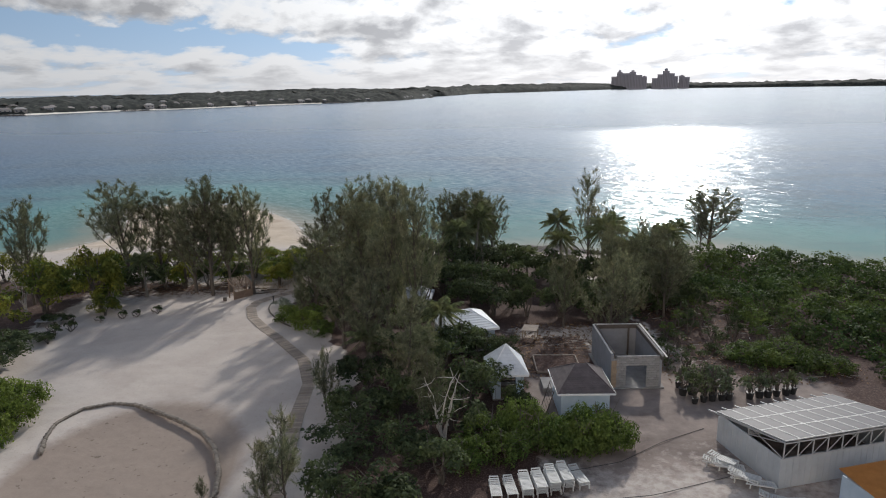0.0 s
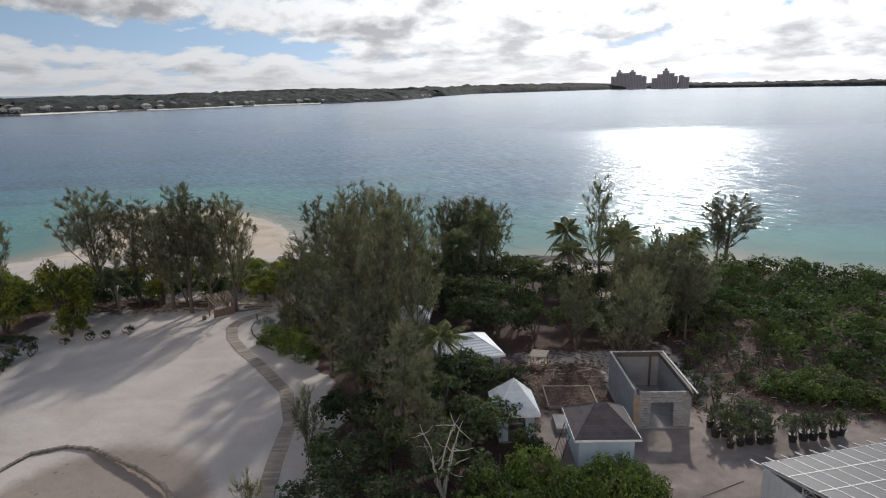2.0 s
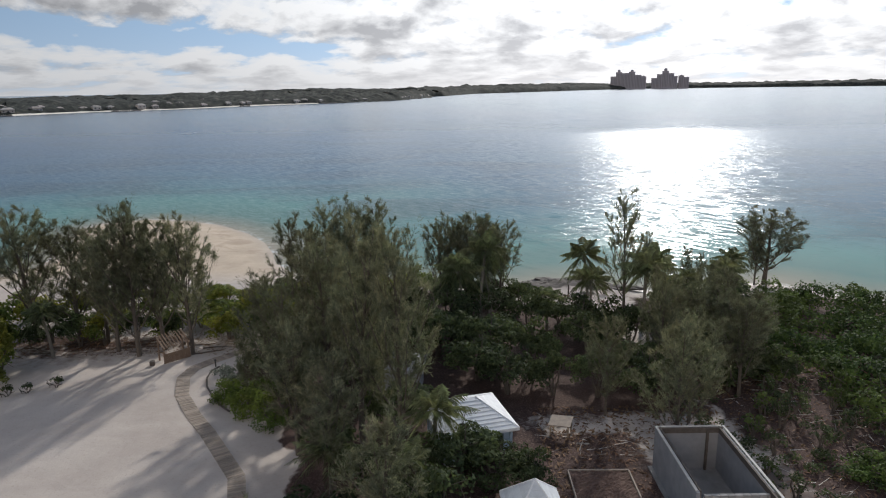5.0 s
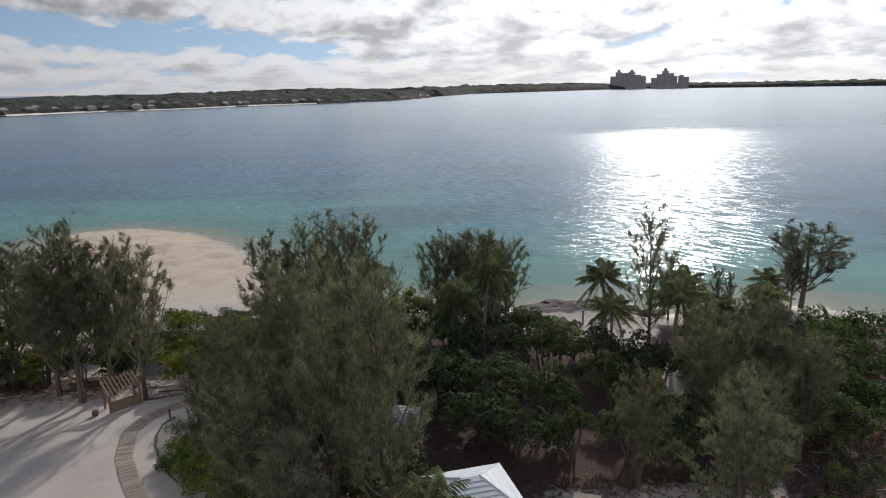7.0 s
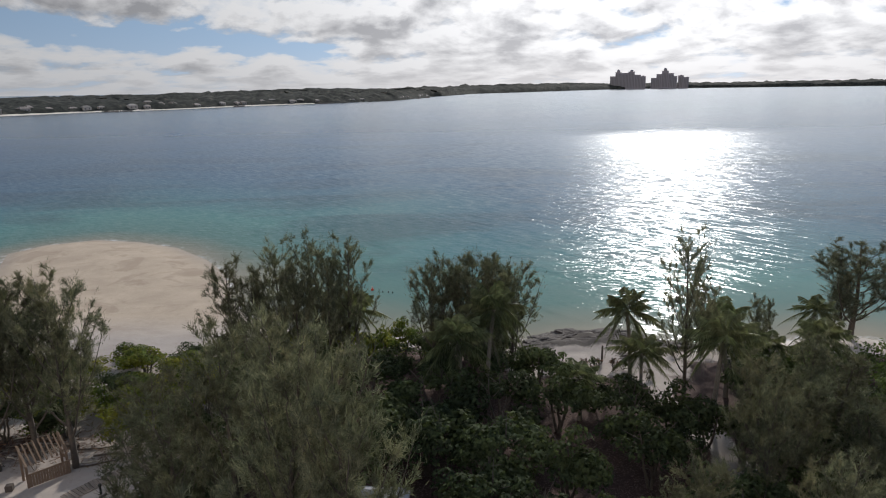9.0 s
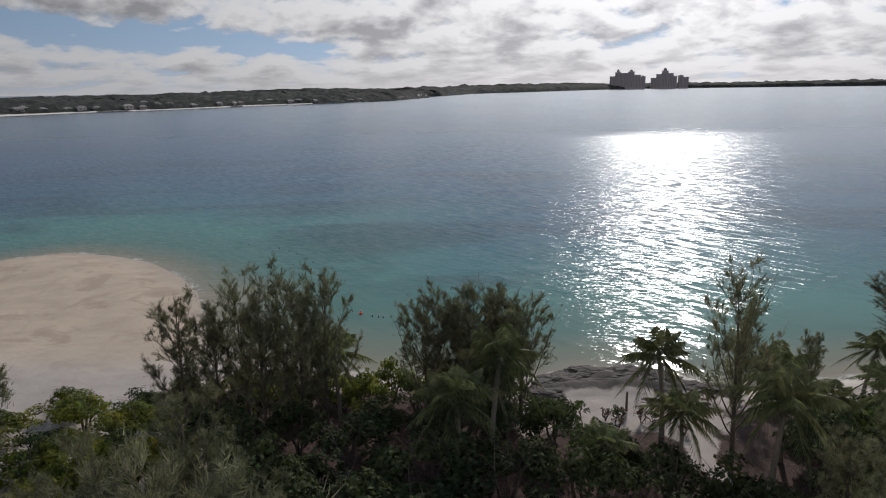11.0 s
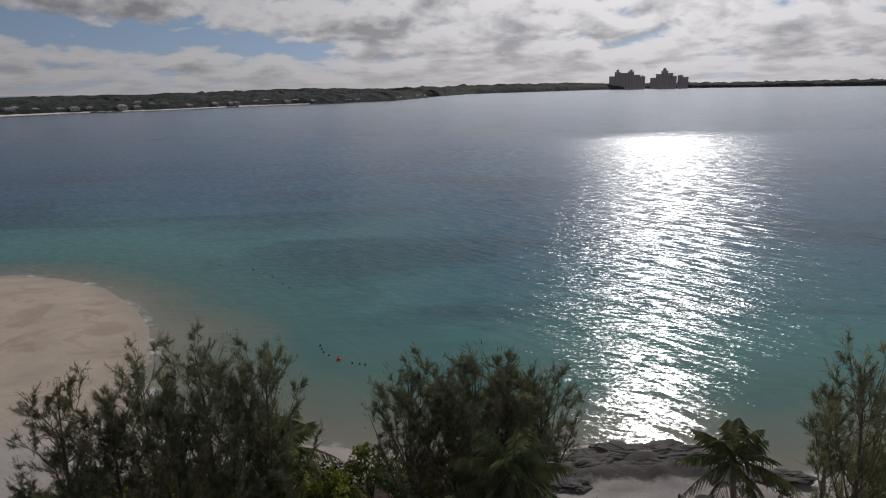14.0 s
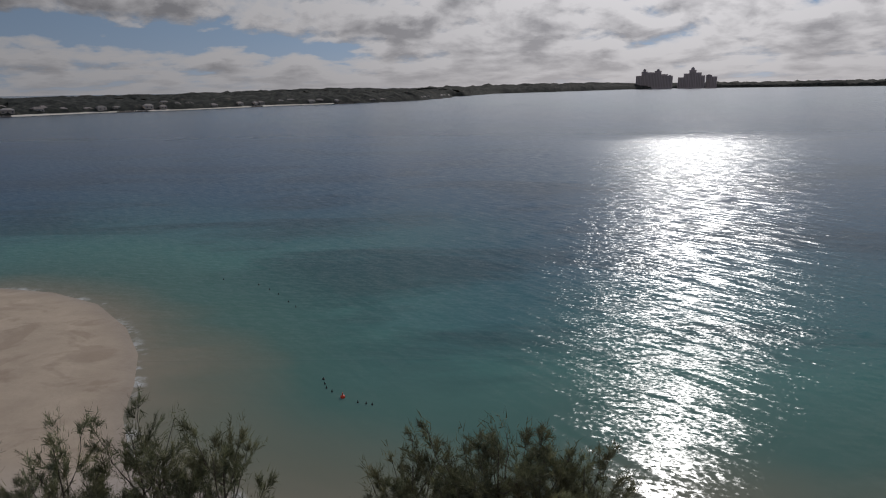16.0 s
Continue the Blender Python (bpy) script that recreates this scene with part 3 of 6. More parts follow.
def broadleaf_meshes(seed, h, spread, leaf=0.2, mat=None, clear=0.3, stems=3, per=14, blobs=16, lump=1.0):
    """A spreading tree or tall shrub: crooked stems and leafy clumps on their ends."""
    rng = np.random.default_rng(seed)
    wood, bl = [], []
    for i in range(stems):
        az = 2 * np.pi * (i + rng.uniform(-0.3, 0.3)) / stems
        out = spread * rng.uniform(0.25, 0.6)
        q = np.linspace(0, 1, 7)
        pts = np.stack([np.cos(az) * out * q, np.sin(az) * out * q, h * 0.8 * q**0.9], 1) + np.cumsum(rng.normal(size=(7, 3)) * 0.07, 0) * [1, 1, 0.3]
        pts[0] = [0.12 * np.cos(az), 0.12 * np.sin(az), -0.05]
        wood.append(tube_np(pts, 0.022 * h * (1 - q) ** 0.7 + 0.02, 5))
        for _ in range(4):
            s = rng.integers(2, 6)
            e = pts[s] + unit(rng.normal(size=3) + [0, 0, 0.6]) * spread * 0.5
            wood.append(tube_np(np.linspace(pts[s], e, 4), np.linspace(0.03, 0.012, 4), 4))
    for _ in range(blobs):
        a, rr = rng.uniform(0, 2 * np.pi), spread * np.sqrt(rng.uniform(0, 1))
        zt = h * (1 - 0.45 * (rr / spread) ** 2)
        z = rng.uniform(max(clear * h, zt * (0.55 if clear > 0.04 else 0.1)), zt * (0.95 if lump >= 1 else 0.98))
        bl.append((np.cos(a) * rr * 0.85, np.sin(a) * rr * 0.85, z, rng.uniform(0.22, 0.36) * spread * lump))
    v, f = clump_leaves(bl, per, leaf, rng)
    v[:, 2] = np.maximum(v[:, 2], 0.03)
    wv, wf = join(wood)
    return mesh_np("branching_stem", wv, wf, M_BARK, True), mesh_np("foliage", v, f, mat or M_GRAPE)

# ---- large structure: island, sea, far coast ----
LAND = 1.1
SHORE = [(-900, 40), (-400, 66), (-120, 86), (-86, 93), (-70, 98), (-62, 103), (-58, 111), (-59, 121), (-63, 131), (-66, 137.5), (-63.5, 143.2), (-57, 146.6), (-49, 144.6), (-41, 140.0), (-33.6, 132.0), (-28.9, 124.8), (-26, 118), (-24.2, 112.5), (-21, 107), (-15, 103.2), (-8, 101), (0, 99), (6.8, 96.5), (9.6, 98.4), (12.8, 99.4), (16.7, 99.6), (19, 98.4), (21, 96.6), (24, 95.6), (30, 96.8), (36, 97.8), (40, 98.6), (43, 96.4), (48, 91.5), (56, 87.5), (64, 83.5), (80, 77.5), (105, 68), (160, 56), (400, 60), (900, 20)]


def shore_distance(x, y):
    """Metres inland (positive) of the waterline, or out to sea (negative)."""
    pts = np.array(SHORE + [(900, -900), (-900, -900)], float)
    a, b = pts, np.roll(pts, -1, 0)
    best, inside = np.full(x.shape, 1e9), np.zeros(x.shape, bool)
    for (ax, ay), (bx, by) in zip(a, b):
        dx, dy = bx - ax, by - ay
        s = np.clip(((x - ax) * dx + (y - ay) * dy) / (dx * dx + dy * dy), 0, 1)
        best = np.minimum(best, np.hypot(x - ax - s * dx, y - ay - s * dy))
        if ay != by:
            inside ^= ((ay > y) != (by > y)) & (x < dx * (y - ay) / dy + ax)
    return np.where(inside, best, -best)


def soft_noise(x, y, scale, seed):
    """Smooth values of about -1 to 1 from a few crossed waves."""
    rng = np.random.default_rng(seed)
    out = np.zeros(x.shape)
    for k in range(6):
        a, f, p = rng.uniform(0, np.pi), rng.uniform(0.6, 1.7) / scale, rng.uniform(0, 6.28)
        out += np.sin((x * np.cos(a) + y * np.sin(a)) * f * 2 * np.pi + p + 1.3 * np.sin((y * np.cos(a) - x * np.sin(a)) * f * 3 + p))
    return out / 3.2


def spaced(a, b, step, far, grow=1.35):
    """Grid lines: even from a to b, then ever wider out to far."""
    mid = list(np.arange(a, b + step / 2, step))
    s, hi, lo = step, [mid[-1]], [mid[0]]
    while hi[-1] < far:
        s *= grow
        hi.append(hi[-1] + s)
    s = step
    while lo[-1] > -far:
        s *= grow
        lo.append(lo[-1] - s)
    return np.array(lo[:0:-1] + mid + hi[1:])


def sheet(name, xs, ys, height, mat, attrs):
    gx, gy = np.meshgrid(xs, ys)
    v = np.stack([gx, gy, height(gx, gy)], -1).reshape(-1, 3)
    nx = len(xs)
    i, j = np.meshgrid(np.arange(len(ys) - 1), np.arange(nx - 1), indexing="ij")
    b = i * nx + j
    f = np.stack([b, b + 1, b + 1 + nx, b + nx], -1).reshape(-1, 4)
    me = mesh_np(name, v, f, mat, True)
    for key, fn in attrs.items():
        me.attributes.new(key, "FLOAT", "POINT").data.foreach_set("value", fn(gx, gy).astype(np.float32).ravel())
    return me


def spit_mask(x, y):
    return np.clip((y - 98) / 8, 0, 1) * np.clip((-18 - x) / 6, 0, 1)


def hollow_mask(x, y):
    """The sunken, stone-rimmed sand pit beside the plaza."""
    return np.clip(1.5 - np.hypot((x + 20.7) / 7.3, (y - 37.6) / 10.0) * 1.5 + 0.5, 0, 1)


def land_height(x, y):
    d = shore_distance(x, y)
    sp = spit_mask(x, y)
    top = LAND * (1 - sp) + 0.75 * sp
    z = np.where(d > 0, top * (1 - np.exp(-np.maximum(d, 0) * 0.16)), np.maximum(d * 0.09, -3.2))
    z = z + np.where(d > 3, 1, 0) * (0.05 * soft_noise(x, y, 9, 3) + 0.03 * soft_noise(x, y, 3, 4)) * (1 - 0.5 * sp)
    z = z - 0.35 * np.clip(hollow_mask(x, y) * 2 - 0.7, 0, 1)
    # rocky ledge at the middle of the shore
    led = np.exp(-(((x - 15) / 6.5) ** 2 + ((y - 96.5) / 3.0) ** 2))
    z = z + led * (0.5 + 0.45 * soft_noise(x, y, 3.2, 8))
    far_out = np.clip((np.hypot(x, y - 60) - 150) / 200, 0, 1)
    return np.where(d > 0, z + far_out * 3 * np.clip(d / 60, 0, 1), z)


def litter_mask(x, y):
    """Leaf litter under the trees and scrub; none on plaza, path, beach and compound."""
    wob = 0.8 * soft_noise(x, y, 7, 41)
    x, y = x + wob, y + 0.8 * soft_noise(x, y, 8, 42)
    m = np.zeros(x.shape)
    # wood between plaza and compound
    edge = np.interp(y, [20, 35, 40, 45, 50.5, 57.8, 65.6, 71.2, 80], [-7.6, -7.9, -8.4, -8.7, -8.7, -11.2, -16.0, -18.6, -15.0])
    m = np.maximum(m, np.clip((x - edge - 0.9) / 1.2, 0, 1) * np.clip((97 - y) / 4, 0, 1) * np.clip((8 - x) / 3, 0, 1) * np.clip((x + 22) / 3, 0, 1))
    m = np.maximum(m, np.clip((x - 1) / 4, 0, 1) * np.clip((y - 61) / 3, 0, 1) * np.clip((90 - y) / 4, 0, 1))
    m = np.maximum(m, np.clip((x - 19) / 3, 0, 1) * np.clip((y - 49) / 3, 0, 1) * np.clip((93 - y) / 3, 0, 1) * 0.95)
    m = np.maximum(m, np.clip((x - 29) / 3, 0, 1) * np.clip((93 - y) / 3, 0, 1))
    m = np.maximum(m, 0.95 * np.exp(-(((x - 9.5) / 4.2) ** 4 + ((y - 56) / 5.0) ** 4)))
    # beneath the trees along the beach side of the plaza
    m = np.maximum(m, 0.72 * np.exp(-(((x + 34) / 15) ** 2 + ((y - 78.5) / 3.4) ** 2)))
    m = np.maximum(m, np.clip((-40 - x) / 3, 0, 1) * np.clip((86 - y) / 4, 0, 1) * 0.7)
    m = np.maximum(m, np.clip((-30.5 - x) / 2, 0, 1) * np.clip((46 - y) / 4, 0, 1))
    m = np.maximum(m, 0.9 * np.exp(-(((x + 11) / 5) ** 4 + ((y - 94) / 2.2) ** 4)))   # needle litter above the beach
    # a sand path through the wood to the beach
    path = np.interp(y, [46, 49, 52.5, 56, 58, 66, 76, 90, 94], [26, 23.6, 21.2, 19.2, 18.6, 19.5, 18.6, 17.0, 17.0])
    m = m * np.clip((np.abs(x - path) - 0.7) / 0.9 + np.clip(46 - y, 0, 3) + np.clip((y - 60) / 3, 0, 1) * np.clip((74 - y) / 3, 0, 1), 0, 1)
    return m * np.clip((y - 24) / 7, 0, 1) * np.clip((150 - np.abs(x)) / 50, 0, 1)


def dirt_mask(x, y):
    wob = soft_noise(x, y, 9, 43)
    m = np.clip((x + wob - 0) / 3, 0, 1) * np.clip((58 + wob - y) / 3, 0, 1) * np.clip((90 - x) / 30, 0, 1)
    m = np.maximum(m, 0.65 * np.exp(-(((x + 35) / 14) ** 2 + ((y - 76.5) / 5) ** 2)))
    m = m * (0.5 + 0.5 * np.clip((y + wob - 36) / 8, 0, 1))
    m = np.maximum(m, 0.42 * np.exp(-(((x - 15) / 12) ** 2 + ((y - 91.5) / 3.5) ** 2)))
    m = np.maximum(m, 0.75 * np.exp(-(((x + 16) / 12) ** 2 + ((y - 92.5) / 5) ** 2)))
    return m * 0.9 * np.clip((y - 18) / 12, 0, 1)


ground = single(
    "ground", sheet("ground", spaced(-82, 62, 0.5, 4600, 1.3), spaced(24, 152, 0.5, 4600, 1.3), land_height, M_GROUND,
                    {"litter": litter_mask, "dirt": dirt_mask, "hollow": lambda x, y: np.clip(hollow_mask(x, y), 0, 1), "spit": spit_mask, "ledge": lambda x, y: np.clip(1.4 * np.exp(-(((x - 15) / 6.5) ** 2 + ((y - 97.5) / 2.6) ** 2)), 0, 1),
                     "wet": lambda x, y: np.exp(-(np.maximum(shore_distance(x, y), 0) / 2.2))}),
    None, "pale sand island with leaf litter, plaza and beach", "ground", kind="structure")


def sea_depth(x, y):
    """0 at the waterline, 1 over deep water: shallow in the bay, a bank off the left beach, deeper far out."""
    d = -shore_distance(x, y)
    base = 1 - np.exp(-np.maximum(d, 0) / 66.0)
    bay = np.exp(-(((x + 12) / 22) ** 2 + ((y - 112) / 14) ** 2)) * 0.06
    bay = bay + 0.10 * np.exp(-(((x + 22) / 12) ** 2 + ((y - 120) / 18) ** 2))
    return np.clip(base * (1 - np.minimum(bay * 5, 0.6)) + 0.05 * soft_noise(x, y, 70, 21) * np.clip(d / 40, 0, 1), 0, 1) * (d > 0)


sea = single("water", sheet("water", spaced(-120, 120, 2.0, 4700, 1.22), spaced(84, 260, 2.0, 4700, 1.22), lambda x, y: 0 * x, M_WATER, {"depth": sea_depth, "offing": lambda x, y: np.clip(-shore_distance(x, y) / 20, 0, 1)}),
             None, "rippled turquoise and blue sea with sun glitter", "sea", kind="structure")


def far_coast(name, line, depth, heights, seed, label, rows=14, step=6.0, lump=5.0):
    """A distant wooded coast: a bumpy canopy over low hills behind a waterline."""
    rng = np.random.default_rng(seed)
    line = np.array(line, float)
    seg = np.r_[0, np.cumsum(np.hypot(*np.diff(line, axis=0).T))]
    n = int(seg[-1] / step)
    s = np.linspace(0, seg[-1], n)
    x, y = np.interp(s, seg, line[:, 0]), np.interp(s, seg, line[:, 1])
    tx, ty = np.gradient(x), np.gradient(y)
    ln = np.hypot(tx, ty)
    nx, ny = -ty / ln, tx / ln
    hs = np.interp(s, np.linspace(0, seg[-1], len(heights)), heights)
    q = np.linspace(0, 1, rows)
    prof = 1 - np.exp(-q * 5)
    X, Y = x[None] + nx[None] * depth * q[:, None] ** 1.3, y[None] + ny[None] * depth * q[:, None] ** 1.3
    crown = rng.uniform(0, 1, (rows, n)) * lump * (q[:, None] > 0.02)
    Z = 0.3 + hs[None] * prof[:, None] * (0.8 + 0.2 * soft_noise(X, Y, 130, seed)) + crown * np.clip(prof[:, None] * 3, 0, 1)
    Z[-1] = -2
    v = np.stack([X, Y, Z], -1).reshape(-1, 3)
    i, j = np.meshgrid(np.arange(rows - 1), np.arange(n - 1), indexing="ij")
    b = i * n + j
    f = np.stack([b, b + 1, b + 1 + n, b + n], -1).reshape(-1, 4)
    single(name, mesh_np(name, v, f, M_FARLAND), None, label, "coast", kind="structure")
    return x, y, nx, ny


NEAR_COAST = [(-900, 560), (-600, 690), (-470, 765), (-430, 855), (-352, 930), (-280, 1075), (-170, 1190), (-75, 1360), (-20, 1700)]
HEAD_COAST = [(-260, 1830), (-60, 1810), (10, 1850), (120, 2350), (330, 2650), (560, 3000), (900, 3500)]
HOTEL_COAST = [(820, 3400), (1100, 3620), (1360, 3560), (1760, 3420), (2200, 3180), (3000, 2800), (3900, 2200)]
nc = far_coast("backdrop_coast", NEAR_COAST, 330, [11, 12, 13, 15, 17, 19, 20, 22, 21], 5, "distant low wooded coast with houses and pale beach", rows=20)
far_coast("backdrop_headland", HEAD_COAST, 260, [16, 18, 22, 28, 30, 30], 6, "far wooded headland in haze", step=10, lump=7)
far_coast("backdrop_shore", HOTEL_COAST, 240, [24, 24, 25, 28, 32, 30, 30], 7, "far low wooded shore in haze", step=14, lump=9)

# the pale beach along the near coast
bm = bmesh.new()
x, y, nx, ny = nc
m = len(x) * 5 // 8
row = [(bm.verts.new((x[i] - nx[i] * 5, y[i] - ny[i] * 5, -0.1)), bm.verts.new((x[i] + nx[i] * 4 * (0.6 + 0.4 * math.sin(i * 0.07)), y[i] + ny[i] * 5, 1.6))) for i in range(0, m, 2)]
for a, b in zip(row, row[1:]):
    bm.faces.new((a[0], b[0], b[1], a[1]))
single("backdrop_beach", bm, M_FARSAND, "distant pale sand beach below low woods", "beach", kind="structure")


def house_far(at, turn, sx, sy, sz, kind):
    ob = thing("house", "small pale far house with a pitched roof by the shore", "house", "houses on the far coast", at=at, turn=turn)
    part("wall", block(sx, sy, sz, 0, z=sz / 2), M_FARWALL, ob)
    bm = bmesh.new()
    e = 0.5
    vs = [bm.verts.new(p) for p in ((-sx / 2 - e, -sy / 2 - e, sz), (sx / 2 + e, -sy / 2 - e, sz), (sx / 2 + e, sy / 2 + e, sz), (-sx / 2 - e, sy / 2 + e, sz), (-sx / 4, 0, sz + sy * 0.28), (sx / 4, 0, sz + sy * 0.28))]
    for q in ((0, 1, 5, 4), (1, 2, 5), (2, 3, 4, 5), (3, 0, 4), (3, 2, 1, 0)):
        bm.faces.new([vs[k] for k in q])
    part("roof", bm, M_FARROOF if kind else M_FARWALL, ob)
    for k in range(max(2, int(sx / 4))):
        part("window", block(1.4, 0.3, 1.3, 0, x=-sx / 2 + (k + 0.5) * sx / max(2, int(sx / 4)), y=-sy / 2, z=sz * 0.55), M_PANE, ob)


rng = np.random.default_rng(77)
x, y, nx, ny = nc
for k in range(64):
    i = int(len(x) * (0.16 + 0.82 * (k + rng.uniform(0, 1)) / 64))
    off = rng.choice([7, 10, 18, 35])
    house_far((x[i] + nx[i] * off, y[i] + ny[i] * off, 1.0 + off * 0.14), math.degrees(math.atan2(-nx[i], ny[i])) + rng.uniform(-12, 12), rng.uniform(6, 13), rng.uniform(5, 8), rng.uniform(2.6, 4.6), rng.uniform() > 0.35)
# dark breakwaters off the beach
for k, (i, ln) in enumerate(((0.30, 26), (0.40, 34), (0.52, 22), (0.63, 30), (0.86, 40), (0.93, 36))):
    i = int(i * len(x))
    bm = bmesh.new()
    for q in range(14):
        bmesh.ops.create_icosphere(bm, subdivisions=1, radius=1.6, matrix=pose((q / 13 - 0.5) * ln, rng.uniform(-0.8, 0.8), 0.2, rng.uniform(0, 90), 0, rng.uniform(0, 90)) @ Matrix.Diagonal((1.2, 1, 0.7, 1)))
    single("breakwater", bm, M_ROCK, "low dark rock breakwater off the far beach", "breakwater", "breakwaters", m=pose(x[i] - nx[i] * 9, y[i] - ny[i] * 9, 0, 0, 0, math.degrees(math.atan2(-nx[i], ny[i]))))


def hotel(at, turn, blocks, label):
    """A stepped resort tower: each block is (x, width, depth, height, crown)."""
    ob = thing("hotel_tower", label, "hotel", "resort towers across the bay", at=at, turn=turn)
    for bx, bw, bd, bh, crown in blocks:
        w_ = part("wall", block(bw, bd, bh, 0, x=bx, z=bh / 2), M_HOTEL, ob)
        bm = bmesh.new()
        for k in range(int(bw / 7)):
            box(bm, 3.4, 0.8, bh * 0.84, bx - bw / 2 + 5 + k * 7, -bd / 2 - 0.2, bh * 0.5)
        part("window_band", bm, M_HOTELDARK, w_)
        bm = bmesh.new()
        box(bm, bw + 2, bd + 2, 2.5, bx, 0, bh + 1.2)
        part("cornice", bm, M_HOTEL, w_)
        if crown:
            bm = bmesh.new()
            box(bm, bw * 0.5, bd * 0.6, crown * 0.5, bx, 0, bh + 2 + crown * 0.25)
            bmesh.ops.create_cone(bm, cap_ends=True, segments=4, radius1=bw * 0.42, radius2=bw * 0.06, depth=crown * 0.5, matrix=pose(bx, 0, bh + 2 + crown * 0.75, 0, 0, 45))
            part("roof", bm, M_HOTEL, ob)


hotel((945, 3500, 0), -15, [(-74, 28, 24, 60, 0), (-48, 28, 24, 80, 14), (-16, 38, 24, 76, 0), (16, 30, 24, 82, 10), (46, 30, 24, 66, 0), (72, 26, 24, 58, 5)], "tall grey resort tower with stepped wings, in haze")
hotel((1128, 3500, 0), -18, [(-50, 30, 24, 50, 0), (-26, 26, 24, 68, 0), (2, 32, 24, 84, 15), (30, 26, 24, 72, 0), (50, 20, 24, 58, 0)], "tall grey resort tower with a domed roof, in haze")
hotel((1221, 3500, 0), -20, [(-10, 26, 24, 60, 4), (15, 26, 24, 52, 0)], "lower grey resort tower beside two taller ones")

# ---- the compound ----


def courses(owner, name, mat, corners, apex, n, lift=0.02):
    """One roof slope as overlapping courses from eave (two corners) to a ridge or apex (two points), each a part."""
    a, b = Vector(corners[0]), Vector(corners[1])
    c, d = Vector(apex[1]), Vector(apex[0])
    nor = (b - a).cross(d - a).normalized()
    for k in range(n):
        s0, s1 = k / n, min(1.0, (k + 1.12) / n)
        p = [a.lerp(d, s0) + nor * lift, b.lerp(c, s0) + nor * lift, b.lerp(c, s1), a.lerp(d, s1)]
        bm = bmesh.new()
        top = [bm.verts.new(q) for q in p]
        low = [bm.verts.new(q - nor * (lift + 0.012)) for q in p[:2]]
        bm.faces.new(top)
        bm.faces.new((low[0], low[1], top[1], top[0]))
        part(name, bm, mat, owner)


def pavilion(at, turn, w, d, eave, rise, label, ridge=0.0):
    """A small white gazebo: four posts, a beam and a pyramid roof laid in courses."""
    ob = thing("gazebo", label, "gazebo", "white gazebos", at=at, turn=turn)
    e = 0.3
    c = [(-w / 2 - e, -d / 2 - e, eave), (w / 2 + e, -d / 2 - e, eave), (w / 2 + e, d / 2 + e, eave), (-w / 2 - e, d / 2 + e, eave)]
    t1, t2 = (-ridge, 0, eave + rise), (ridge, 0, eave + rise)
    tops = (t1, t2, t2, t1)
    for i in range(4):
        courses(ob, "roof_course", M_WHITEROOF, (c[i], c[(i + 1) % 4]), (tops[i], tops[(i + 1) % 4]), 9, 0.03)
        bm = rod(bmesh.new(), c[i], tops[i], 0.05, 0.05, 5)
        part("hip_cap", bm, M_WHITE, ob)
        bm = bmesh.new()
        box(bm, (w if i % 2 == 0 else d) + 2 * e, 0.06, 0.2)
        mid = (Vector(c[i]) + Vector(c[(i + 1) % 4])) / 2
        part("fascia", bm, M_WHITE, ob, "", pose(mid.x, mid.y, eave - 0.08, 0, 0, 90 * i))
        part("post", block(0.16, 0.16, eave, 0.01, x=(w / 2 - 0.1) * (1 if i in (1, 2) else -1), y=(d / 2 - 0.1) * (1 if i > 1 else -1), z=eave / 2), M_BLUEWALL, ob)
    # dark screen and counter put the interior's shade into the colour
    bm = bmesh.new()
    for k in range(8):
        box(bm, w - 0.3, 0.04, 0.16, 0, d / 2 - 0.1, 0.25 + k * 0.27)
    part("back_screen", bm, M_DARKWOOD, ob, "slatted back screen coloured dark for the shaded interior")
    for x in (-w / 2 + 0.2, w / 2 - 0.2):
        part("side_wall", block(0.07, d - 0.5, eave - 0.1, 0.01, x=x, z=eave / 2), M_BLUEWALL, ob)
    for x in (-w / 2 + 0.42, w / 2 - 0.42):
        part("front_panel", block(0.4, 0.07, eave - 0.15, 0.01, x=x, y=-d / 2 + 0.1, z=eave / 2), M_BLUEWALL, ob)
    part("counter", block(w - 0.4, 0.5, 0.95, 0.02, y=-d / 2 + 0.35, z=0.47), M_DARKWOOD, ob, "counter coloured dark for the shaded interior")
    part("deck", block(w, d, 0.12, 0.02, z=0.06), M_CEMENT, ob)
    return ob


pavilion((4.6, 48.6, LAND), 3, 2.4, 3.0, 2.2, 1.8, "white pyramid-roofed gazebo on pale posts beside dark trees")
pavilion((1.66, 58.97, LAND), 15.6, 4.5, 4.57, 2.17, 1.2, "white hip-roofed gazebo half hidden by palms", 0.5)

# roofless block store with a pale wall cap
store = thing("block_store", "unfinished roofless concrete block building with an open doorway", "building", at=(12.9, 48.95, LAND), turn=0)
SW, SD, SH = 4.0, 6.8, 2.85
bm = bmesh.new()
box(bm, 0.2, SD, SH, 0.1, SD / 2, SH / 2)
part("wall", bm, M_RENDER, store, "rendered grey side wall")
bm = bmesh.new()
box(bm, 0.2, SD, SH, SW - 0.1, SD / 2, SH / 2)
part("wall", bm, M_RENDER, store)
bm = bmesh.new()
box(bm, SW - 0.4, 0.2, SH, SW / 2, SD - 0.1, SH / 2)
part("wall", bm, M_RENDER, store)
front = part("wall", box(bmesh.new(), SW - 0.4, 0.13, 0.22, SW / 2, 0.08, 2.34), M_BLOCK, store, "bare concrete block front wall with a door opening")
part("slab", block(SW + 0.5, SD + 0.4, 0.12, 0.02, x=SW / 2, y=SD / 2, z=0.05), M_CEMENT, store)
